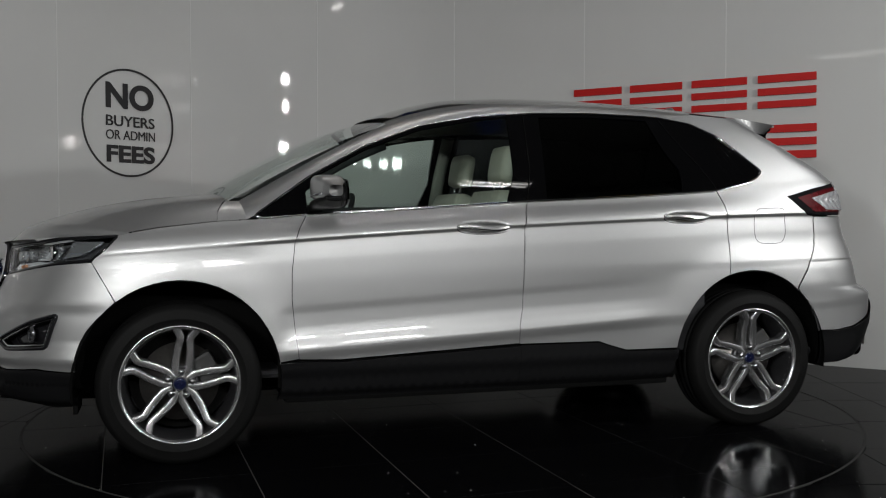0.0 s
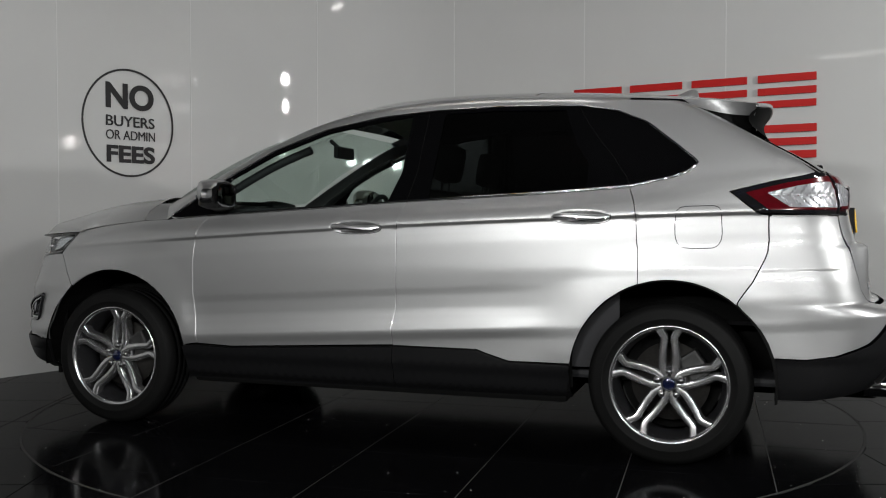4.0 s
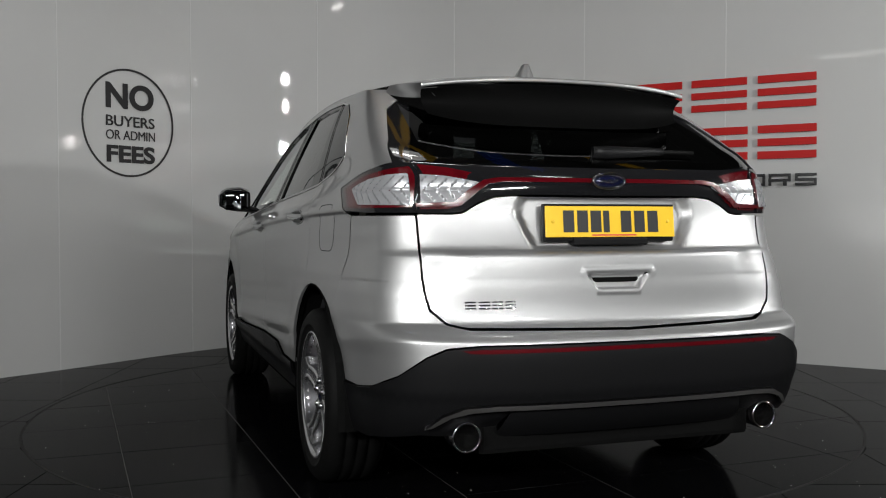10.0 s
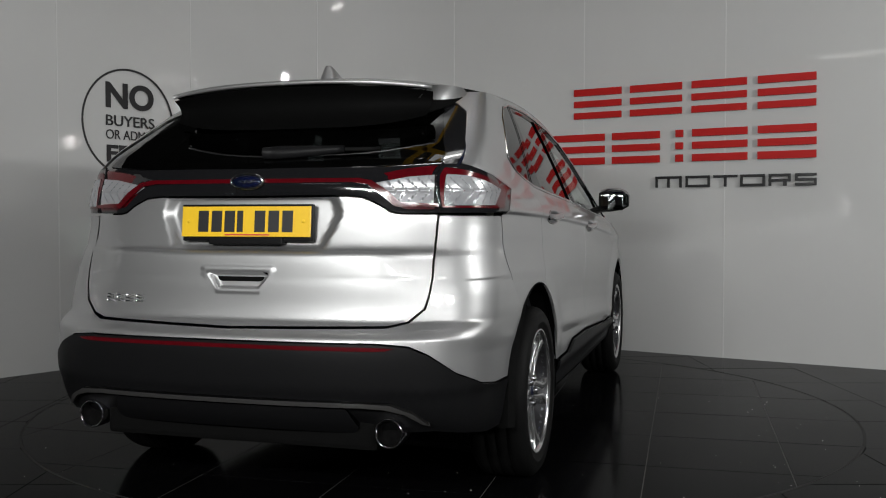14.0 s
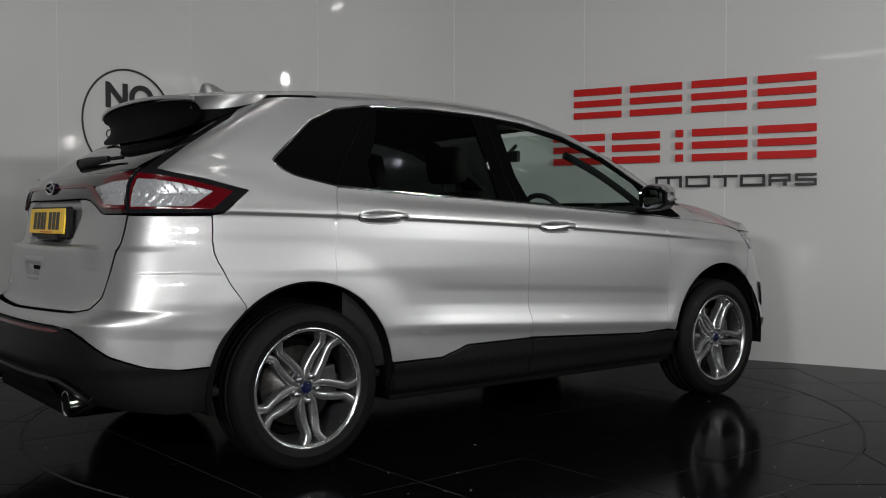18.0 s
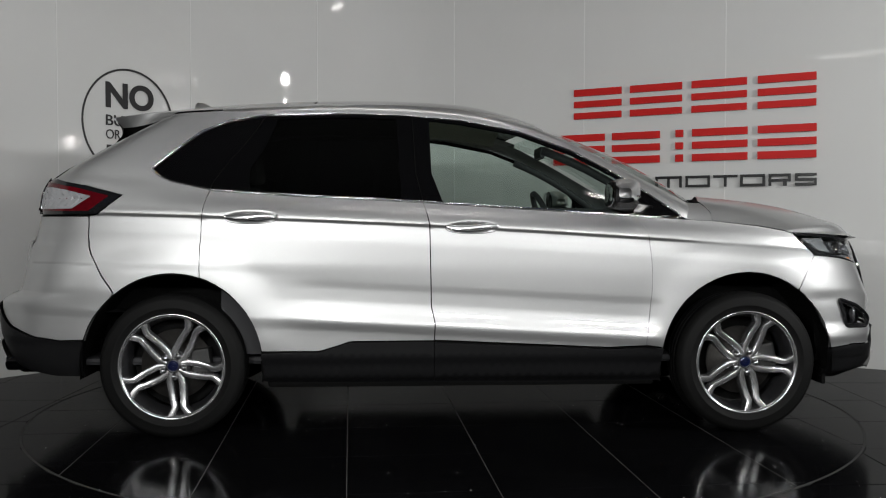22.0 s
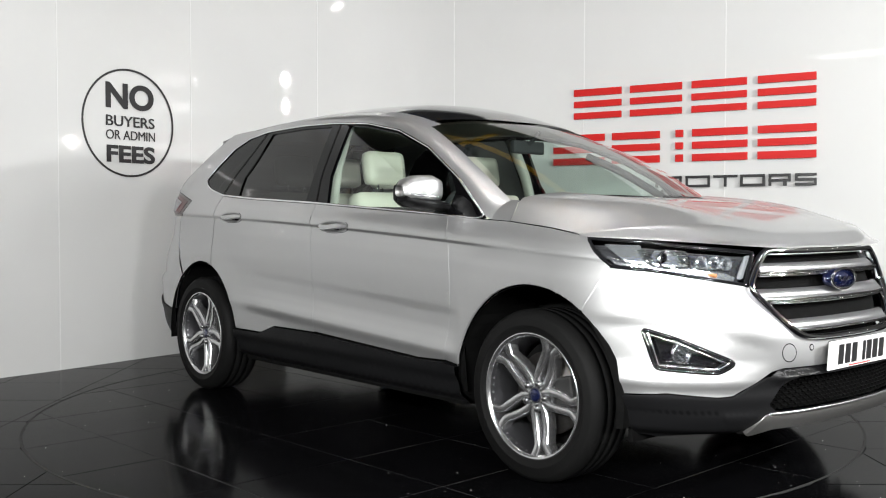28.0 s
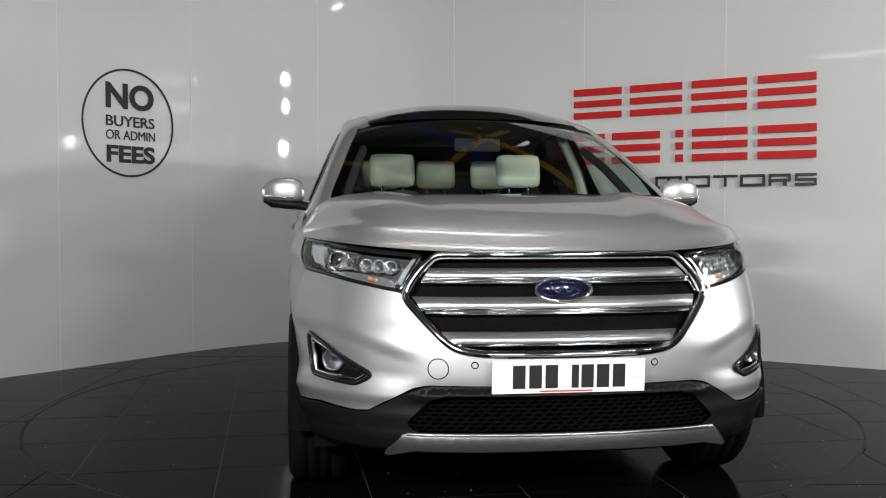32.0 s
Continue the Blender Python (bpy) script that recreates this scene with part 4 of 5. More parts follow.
    # ribs on either side of the projector, the amber bulb
    for y0, y1, zz in ((0.818, 0.802, 0.917), (0.733, 0.706, 0.912)):
        for k in range(7):
            v, f = tube([at(y0, zz + 0.0072 * k, 0.02)[0], at(y1, zz + 0.0072 * k, 0.02)[0]], 0.0012, 0.0028, 6)
            part("rib", v, f, CHROME, lamp)
    v, f = tube([at(0.66, 0.868, 0.018)[0], at(0.635, 0.863, 0.018)[0]], 0.005, 0.007, 8)
    part("indicator", v, f, AMBER, lamp, "amber indicator")

# fog lamps
for side in (1, -1):
    L = FOG if side > 0 else fog_r
    fog = empty("fog_lamp", "round fog lamp in a black recess with chrome surround", "fog lamp", parent=car)
    panel("recess", L, GLOSS, fog, off=-0.05, depth=0, dz=0.03, gap=-0.004)
    trim("bezel", L, 0.009, 0.01, GLOSS, fog, off=-0.004, r=0.02)
    trim("surround", [tuple(p) for p in shrunk(rounded(L, 0.01, 0.02), 0.013)], 0.006, 0.008, CHROME, fog, "chrome surround", off=-0.012, r=0.003)
    s, z = place("f", 0.795, 0.578)
    c = on_skin(s, z) - normal_at(on_skin, s, z) * 0.03
    fw = Vector((1, 0.35, 0)).normalized()
    m = Matrix.Translation(c) @ Vector((0, -1, 0)).rotation_difference(fw).to_matrix().to_4x4()
    v, f = lathe([(0.042, 0.0), (0.04, -0.012), (0.034, -0.012), (0.03, 0.005), (0.005, 0.014)], 24)
    flip = lambda p: Vector((p.x, p.y * side, p.z))
    b = part("reflector", [flip(m @ Vector(p)) for p in v], f, SMOKE, fog, "chrome reflector")
    v, f = lathe([(0.034 * math.sin(radians(a)), -0.008 - 0.01 * math.cos(radians(a))) for a in range(0, 91, 15)], 20)
    part("lens", [flip(m @ Vector(p)) for p in v], f, LENS_GLASS, b, "domed clear lens")
    v, f = lathe([(0.008, 0.0), (0.008, -0.012), (0.0005, -0.014)], 12)
    part("bulb", [flip(m @ Vector(p)) for p in v], f, CHROME, b)

# parking sensors and the tow-eye cover
for y, z in ((0.31, 0.585), (-0.31, 0.585), (0.69, 0.455), (-0.69, 0.455)):
    s, zz = place("f", y, z)
    trim("parking_sensor", [(s + 0.011 * math.cos(radians(30 * k)), zz + 0.011 * math.sin(radians(30 * k))) for k in range(12)], 0.002, 0.0015, DARK, car, "small round parking sensor", r=0.003, step=0.004)
    panel("sensor_cap", [(s + 0.009 * math.cos(radians(30 * k)), zz + 0.009 * math.sin(radians(30 * k))) for k in range(12)], PAINT, car, off=0.0015, depth=0.002, gap=0, dz=0.005, ds=0.005)
s, zz = place("f", -0.43, 0.572)
trim("tow_eye_cover", [(s + 0.034 * math.cos(radians(20 * k)), zz + 0.034 * math.sin(radians(20 * k))) for k in range(18)], 0.0018, 0.001, DARK, car, "round tow-eye cover", r=0.004, step=0.008)


def number_plate(parent, x, z, way, mat, lean, label):
    """A registration plate; its characters are plain bars."""
    p = empty("number_plate", label, "number plate", parent=parent)
    m = pose(x, 0, z, 0, lean, 0)
    box_part("plate", (-0.004, 0.004, -0.26, 0.26, -0.0555, 0.0555), mat, p, 0.002, m=m)
    for y in (-0.17, -0.115, -0.06, 0.02, 0.062, 0.115, 0.17):
        w = 0.012 if y == 0.02 else 0.021
        box_part("character_bar", (way * 0.003 - 0.0025, way * 0.003 + 0.0025, -way * y - w if way < 0 else -y * -1 - w, -way * y + w if way < 0 else y + w, -0.0385, 0.0395), INK, p, 0.0, "plain black bar", m=m)
    box_part("print_bar", (way * 0.003 - 0.002, way * 0.003 + 0.002, -0.1, 0.08, -0.051, -0.046), RED_INK, p, 0.0, "thin red printed bar", m=m)
    for y in (-0.232, 0.232):
        v, f = lathe([(0.0005, -0.004), (0.005, -0.003), (0.007, 0.0)], 12)
        mm = m @ pose(way * 0.0045, y, 0) @ Vector((0, -1, 0)).rotation_difference(Vector((way, 0, 0))).to_matrix().to_4x4()
        part("screw_cap", [mm @ Vector(q) for q in v], f, mat, p)
    return p


number_plate(car, 2.345, 0.55, 1, WHITE_PLATE, 4, "white front number plate with plain black bars")
box_part("plate_bracket", (2.3, 2.339, -0.2, 0.2, 0.5, 0.6), CLAD, car, 0.004)

# ---- rear end ----
GATE_HALF = shape(*RR((0, 1.15), (0.38, 1.152), (0.44, 1.146), (0.49, 1.125), (0.54, 1.094), (0.57, 1.088), (0.7, 1.088), (0.698, 0.95), (0.69, 0.8), (0.68, 0.762), (0.63, 0.716), (0.57, 0.703), (0, 0.693)))


def gate_relief(s, z):
    a = abs(s - LONG)
    d = 0.0
    # the hollow for the number plate
    w = 0.385 - 0.5 * max(0.0, 1.08 - z) - 0.4 * max(0.0, z - 1.1)
    d -= 0.03 * (1 - smooth(w - 0.05, w, a)) * smooth(0.953, 0.985, z) * (1 - smooth(1.142, 1.155, z))
    # the recessed grip
    w = 0.125 - 0.9 * max(0.0, 0.87 - z)
    d += 0.004 * (1 - smooth(w + 0.012, w + 0.022, a)) * smooth(0.8, 0.81, z) * (1 - smooth(0.89, 0.9, z))
    d -= 0.03 * (1 - smooth(w - 0.012, w, a)) * smooth(0.817, 0.832, z) * (1 - smooth(0.87, 0.876, z))
    # below the crease the lid stands steeper
    d += 0.14 * max(0.0, z - 0.715) * (1 - smooth(0.935, 0.962, z)) * (1 - smooth(0.5, 0.67, a))
    # a crease across the lid below the plate
    d += 0.005 * math.exp(-((z - 0.953) / 0.014) ** 2) * smooth(0.2, 0.45, a)
    return d


gate = panel("tailgate", mirrored(GATE_HALF, "r"), PAINT, car, "silver tailgate with recessed plate and grip", r=0.006, raise_by=gate_relief, ds=0.016, dz=0.01)
panel("grip_slot", mirrored(shape(*RR((0, 0.868), (0.1, 0.868), (0.085, 0.848), (0, 0.848))), "r"), DARK, gate, "dark slot of the tailgate grip", off=-0.005, depth=0, gap=0, dz=0.01)
rear_half = shape(*RR((0, 0.688), (0.57, 0.698), (0.635, 0.712), (0.685, 0.758), (0.695, 0.8), (0.703, 0.95), (0.705, 1.084)), ("s", -1.833, 1.084), ("s", -1.835, 0.98), ("s", -1.818, 0.9), ("s", -1.768, 0.8)) \
    + shape(*arch(-HUB_X, 132.5, 165, 8)) + shape(("s", -1.862, 0.482), ("s", -1.98, 0.478), ("s", -2.1, 0.495), *RR((0.8, 0.545), (0.72, 0.615), (0.66, 0.643), (0.55, 0.652), (0, 0.652)))


def rear_relief(s, z):
    a = abs(s - LONG)
    k = smooth(0.6, 0.85, a)
    return 0.008 * k * smooth(0.63, 0.75, z) * (1 - smooth(0.71, 0.9, z)) * (1 - smooth(1.2, 1.5, a))


panel("rear_bumper", mirrored(rear_half, "r"), PAINT, car, "silver rear bumper skin", r=0.006, ds=0.016, dz=0.008, raise_by=rear_relief)
low_half = shape(*RR((0, 0.649), (0.55, 0.649), (0.66, 0.64), (0.72, 0.612), (0.8, 0.542)), ("s", -2.1, 0.492), ("s", -1.98, 0.475), ("s", -1.862, 0.478)) \
    + shape(*arch(-HUB_X, 166, 188, 4)) + shape(("s", -1.86, 0.3), ("s", -2.0, 0.3), *RR((0.72, 0.34), (0.5, 0.33), (0, 0.33)))
panel("lower_bumper", mirrored(low_half, "r"), CLAD, car, "textured black plastic lower bumper", r=0.006, off=0.003, ds=0.04,
      raise_by=lambda s, z: 0.01 * smooth(0.45, 0.5, z) - 0.04 * (1 - smooth(0.35, 0.45, z)) * (1 - smooth(0.3, 0.7, abs(s - LONG))))
refl = mirrored(shape(*RR((0, 0.641), (0.55, 0.641), (0.62, 0.637), (0.59, 0.627), (0.55, 0.625), (0, 0.625))), "r")
panel("rear_reflector", refl, RED_LENS, car, "long dark red reflector strip", off=0.014, r=0.004, depth=0.008)
sk = mirrored(shape(*RR((0, 0.458), (0.5, 0.458), (0.6, 0.452), (0.665, 0.425), (0.715, 0.378), (0.69, 0.385), (0.64, 0.42), (0.58, 0.436), (0.5, 0.441), (0, 0.441))), "r")
panel("rear_skid_trim", sk, SKID, car, "thin brushed silver lower trim", off=0.024, r=0.004, depth=0.02)
panel("diffuser", mirrored(shape(*RR((0, 0.43), (0.45, 0.43), (0.48, 0.36), (0.46, 0.335), (0, 0.335))), "r"), CLAD, car, "black diffuser", off=0.006, depth=0.02)
for side in (1, -1):
    v, f = lathe([(0.05, 0.09), (0.052, -0.0), (0.05, -0.006), (0.045, -0.004), (0.044, 0.06), (0.02, 0.07), (0.0005, 0.07)], 32)
    m = Matrix.Translation((-2.325, 0.59 * side, 0.343)) @ pose(0, 0, 0, 0, 0, -90)
    ex = part("exhaust_tip", [m @ Vector(p) for p in v], f, CHROME, car, "round chrome exhaust tip")
    v, f = lathe([(0.0435, -0.001), (0.043, 0.05), (0.0005, 0.05)], 24)
    part("bore", [m @ Vector(p) for p in v], f, DARK, ex, "dark inside of the exhaust")

# light bar, tail lamps
bar_half = shape(*RR((0, 1.255), (0.5, 1.26), (0.7, 1.275)), ("s", -2.0, 1.27), ("s", -1.85, 1.235), ("s", -1.672, 1.19), ("s", -1.792, 1.094)) + shape(*RR((0.71, 1.092), (0.57, 1.092), (0.54, 1.098), (0.49, 1.129), (0.44, 1.15), (0.38, 1.156), (0, 1.154)))
lightbar = panel("light_bar", mirrored(bar_half, "r"), GLOSS, car, "gloss black bar across the tail with a red line", r=0.006, off=0.0, raise_by=lambda s, z: 0.012 * math.exp(-((z - 1.2) / 0.05) ** 2) * (1 - smooth(0.2, 0.7, abs(s - LONG))), ds=0.03)
red_mid = mirrored(shape(*RR((0, 1.213), (0.42, 1.213), (0.47, 1.205), (0.53, 1.17), (0.575, 1.13), (0.7, 1.125), (0.7, 1.113), (0.56, 1.114), (0.51, 1.155), (0.455, 1.192), (0.4, 1.199), (0, 1.199))), "r")
panel("red_line", red_mid, RED_LENS, lightbar, "thin dark red light line", off=0.0135, depth=0.004, r=0.004, gap=0)
for side in (1, -1):
    mir = (lambda L: L) if side > 0 else (lambda L: [(2 * LONG - s, z) for s, z in L])
    tail = empty("tail_lamp", "tail lamp with red surround and clear faceted centre", "tail lamp", parent=car)
    outer_red = shape(("s", -1.735, 1.185), ("s", -1.9, 1.226), ("s", -2.03, 1.25), *RR((0.712, 1.256), (0.712, 1.112)), ("s", -1.832, 1.111))
    outer_clr = shape(("s", -1.824, 1.182), ("s", -1.95, 1.212), ("s", -2.03, 1.226), *RR((0.72, 1.23), (0.72, 1.12)), ("s", -1.916, 1.122))
    inner_red = shape(*RR((0.69, 1.264), (0.58, 1.25), (0.47, 1.225), (0.42, 1.213), (0.44, 1.197), (0.5, 1.16), (0.55, 1.118), (0.6, 1.106), (0.69, 1.106)))
    inner_clr = shape(*RR((0.685, 1.226), (0.6, 1.219), (0.5, 1.201), (0.455, 1.19), (0.52, 1.155), (0.58, 1.128), (0.685, 1.122)))
    panel("red_lens", mir(outer_red), RED_LENS, tail, "dark red lens", ds=0.02, dz=0.008, off=0.002, depth=0.003, gap=0, r=0.008)
    panel("red_lens", mir(inner_red), RED_LENS, tail, "dark red lens", off=0.002, depth=0.003, gap=0, r=0.008)

    def blades(s, z):
        """Two rows of slanted light blades."""
        u = abs(s - LONG)
        row = 1 if z > 1.172 else -1
        k = (u + row * 1.1 * (z - 1.172)) / 0.042
        return 0.006 * (k - math.floor(k)) - 0.003 * math.exp(-((z - 1.172) / 0.004) ** 2)

    for L in (outer_clr, inner_clr):
        panel("clear_lens", mir(L), LENS_WHITE, tail, "clear lens over two rows of slanted blades", off=0.0035, depth=0.003, gap=0, r=0.006, ds=0.0065, dz=0.0055, raise_by=blades)
        trim("lens_edge", mir(L), 0.0015, 0.002, LENS_WHITE, tail, off=0.005, r=0.006)
    a, b = place("r", 0.703, 1.27), place("r", 0.703, 1.095)
    trim("lamp_joint", mir([a, b]), 0.004, 0.004, GLOSS, tail, "black joint between the lamp halves", closed=False, off=0.005)

BADGE_R = oval_badge(car, -2.2, 1.208, -1, 0.063, 0.026)
number_plate(car, -2.225, 1.062, -1, YELLOW, 6, "yellow rear number plate with plain black bars")
box_part("plate_bracket", (-2.222, -2.19, -0.262, 0.262, 0.99, 1.125), CLAD, car, 0.006)
box_part("plate_bracket", (-2.232, -2.19, -0.15, 0.15, 0.978, 1.006), CLAD, car, 0.006)
for k, w in enumerate((0.037, 0.039, 0.038, 0.037)):
    y = 0.568 - 0.046 * k
    for z in (0.764, 0.775, 0.786):
        s0, s1 = place("r", y, z)[0], place("r", y - w, z)[0]
        trim("name_badge_bar", [(s0, z), (s1, z)], 0.0035, 0.003, CHROME, gate, "plain chrome badge bar", closed=False, off=0.0085)
# rear screen, wiper, spoiler, fin
screen_half = shape(*RR((0, 1.585), (0.52, 1.57), (0.575, 1.54), (0.665, 1.36), (0.7, 1.28), (0.5, 1.262), (0, 1.258)))
panel("rear_screen", mirrored(screen_half, "r"), TINT, car, "dark raked rear screen", off=-0.002, depth=0.01, dz=0.03, gap=0.002)
panel("screen_edge", mirrored(shape(*RR((0, 1.605), (0.5, 1.605)), ("s", -1.46, 1.605), ("s", -1.6, 1.5), ("s", -1.8, 1.372), ("s", -1.94, 1.282), *RR((0.7, 1.266), (0, 1.25))), "r"), GLOSS, car, "gloss black screen surround", off=-0.006, depth=0, dz=0.02, ds=0.03,
      holes=[mirrored(shape(*RR((0, 1.56), (0.5, 1.55), (0.6, 1.36), (0.63, 1.3), (0, 1.29))), "r")])
# the rear wiper lies along the foot of the screen, under a tapered cover
rings = []
for k in range(13):
    t = k / 12
    s, z = place("r", -(0.004 + 0.3 * t), 1.305 + 0.012 * t)
    s = LONG + (LONG - place("r", 0.02 + 0.3 * t, z)[0]) if t else LONG
    p, nn = on_skin(s, z), normal_at(on_skin, s, z)
    up = Vector((0.55, 0, 0.83))
    h, w = (0.026 - 0.016 * t) * (0.6 + 0.4 * min(1, k / 2)), 0.022 - 0.01 * t
    rings.append([p + nn * (0.016 + w * math.cos(radians(45 * j))) + up * h * math.sin(radians(45 * j)) for j in range(8)])
vs, fs = [], []
for r in rings:
    vs += r
for i in range(12):
    for j in range(8):
        fs.append((i * 8 + j, i * 8 + (j + 1) % 8, (i + 1) * 8 + (j + 1) % 8, (i + 1) * 8 + j))
fs += [tuple(range(8)), tuple(reversed(range(96, 104)))]
wiper = part("rear_wiper", vs, fs, CLAD, car, "black rear wiper with a tapered cover")
wp = []
for k in range(10):
    s = 2 * LONG - place("r", 0.06 + 0.4 * k / 9, 1.318)[0]
    wp.append(on_skin(s, 1.318) + normal_at(on_skin, s, 1.318) * 0.014)
v, f = tube(wp, 0.006, 0.008, 8)
part("wiper_blade", v, f, RUBBER, wiper)


def spoiler(u, v):
    """u from the roof 0 to the trailing edge 1, v across."""
    x = -1.45 - (0.4 - 0.07 * abs(v) ** 3) * u
    y = v * (0.605 - 0.03 * u)
    z = RAIL_Z(x) + (ROOF_Z(x) - RAIL_Z(x)) * (1 - abs(v) ** 2.4) + 0.012 * u - 0.0 * u
    return Vector((x, y, z))


grid_part("spoiler", spoiler, 0, 1, 10, -1, 1, 30, PAINT, car, "silver roof spoiler", (0, 0, -1))


def spoiler_under(u, v):
    top = spoiler(1.0, v) + Vector((0.006, 0, -0.024))
    low = Vector((-1.85 + 0.07 * v ** 4, v * 0.55, 1.432 + 0.045 * v ** 4))
    p = top.lerp(low, u)
    return p + Vector((0.035, 0, 0.005)) * 4 * u * (1 - u)


grid_part("spoiler_underside", spoiler_under, 0, 1, 8, -1, 1, 24, MATT, car, "matt black underside of the spoiler", (1, 0, 1))
lipv = [spoiler(1.0, -1 + 2 * k / 24) + Vector((0.0, 0, -0.008)) for k in range(25)]
v, f = tube(lipv, 0.006, 0.009, 8)
part("spoiler_lip", v, f, PAINT, car)


def spoiler_side(u, v):
    """Closes the spoiler's end: from its edge down to the black blade beside the screen."""
    top = spoiler(u, 1.0)
    low = on_skin(*place("s", -1.5 - 0.25 * u, 1.59 - 0.115 * u)) - Vector((0, 0.01, 0))
    return top.lerp(low, v) - Vector((0, 0.02, 0)) * 4 * v * (1 - v) * u


grid_part("spoiler_flank", lambda u, v: spoiler_side(u, v * (1 - 0.6 * u)) + Vector((0, 0.004, 0)), 0, 1, 10, 0, 1, 3, PAINT, car, "", (0, -1, 0), both=True)
grid_part("spoiler_side", spoiler_side, 0, 1, 10, 0, 1, 5, MATT, car, "matt black end of the spoiler", (0, -1, 0), both=True)
fin = bmesh.new()
prof = [(-1.3, 0.0), (-1.36, 0.018), (-1.44, 0.062), (-1.47, 0.068), (-1.485, 0.06), (-1.5, 0.0)]
rows_ = []
for k, (x, h) in enumerate(prof):
    w = 0.042 * (1 - 0.4 * abs(k - 2.5) / 3)
    z = ROOF_Z(x) - 0.004
    rows_.append([fin.verts.new((x, -w, z)), fin.verts.new((x, -w * 0.25, z + h)), fin.verts.new((x, w * 0.25, z + h)), fin.verts.new((x, w, z))])
for a, b in zip(rows_, rows_[1:]):
    for k in range(3):
        fin.faces.new((a[k], a[k + 1], b[k + 1], b[k]))
bm_part("aerial_fin", fin, PAINT, car, "silver shark-fin aerial", smooth=True)


# ---- wheels ----
def wheel_meshes():
    tyre = lathe([(RIM_R - 0.008, 0.105), (RIM_R + 0.03, 0.116), (RIM_R + 0.065, 0.118), (TYRE_R - 0.018, 0.108), (TYRE_R - 0.006, 0.095), (TYRE_R, 0.075), (TYRE_R, 0.05), (TYRE_R - 0.006, 0.049), (TYRE_R - 0.006, 0.041),
                  (TYRE_R, 0.04), (TYRE_R, 0.004), (TYRE_R - 0.006, 0.003), (TYRE_R - 0.006, -0.003), (TYRE_R, -0.004), (TYRE_R, -0.04), (TYRE_R - 0.006, -0.041), (TYRE_R - 0.006, -0.049), (TYRE_R, -0.05),
                  (TYRE_R, -0.075), (TYRE_R - 0.006, -0.095), (TYRE_R - 0.018, -0.108), (RIM_R + 0.065, -0.118), (RIM_R + 0.035, -0.1165), (RIM_R + 0.032, -0.119), (RIM_R + 0.028, -0.1155), (RIM_R - 0.004, -0.105)], 72)
    rim = lathe([(RIM_R - 0.002, -0.104), (RIM_R + 0.004, -0.107), (RIM_R + 0.001, -0.111), (RIM_R - 0.006, -0.11), (RIM_R - 0.014, -0.1), (RIM_R - 0.019, -0.08)], 72)
    disc = lathe([(0.172, 0.02), (0.172, 0.0), (0.09, 0.0), (0.085, -0.03), (0.02, -0.03)], 48)
    barrel = lathe([(RIM_R - 0.015, -0.098), (RIM_R - 0.023, -0.06), (RIM_R - 0.036, 0.0), (RIM_R - 0.031, 0.09), (RIM_R - 0.005, 0.1)], 48)
    return tyre, rim, disc, barrel


def spoke_mesh(side):
    """One forked spoke: from the hub out to a knee, then to the rim; raised middle, dropped edges."""
    R = RIM_R
    def polar(r, a):
        return Vector((r * math.cos(radians(a)), 0, r * math.sin(radians(a))))
    path = [(0.034, 7, 0.013), (0.078, 14, 0.018), (0.12, 21.5, 0.0178), (0.16, 26.3, 0.0172), (0.194, 29.6, 0.0168), (0.209, 29.6, 0.0175), (0.227, 27.8, 0.0185), (0.249, 25.5, 0.021)]
    front = [-0.078, -0.078, -0.079, -0.083, -0.09, -0.093, -0.096, -0.099]
    vs, fs = [], []
    c = [polar(r, 90 + side * a) for r, a, _ in path]
    for i, (r, a, w) in enumerate(path):
        d = (c[min(i + 1, 7)] - c[max(i - 1, 0)]).normalized()
        n = Vector((-d.z, 0, d.x))
        y = front[i]
        for k, dy in ((-1, 0.05), (-1, 0.011), (-0.72, 0.0012), (-0.55, 0.0), (0.55, 0.0), (0.72, 0.0012), (1, 0.011), (1, 0.05)):
            vs.append(c[i] + n * w * k + Vector((0, y + dy, 0)))
    for i in range(7):
        for k in range(7):
            a = i * 8 + k
            fs.append((a, a + 8, a + 9, a + 1))
    return vs, fs


TYRE_M, RIM_M, DISC_M, BARREL_M = wheel_meshes()


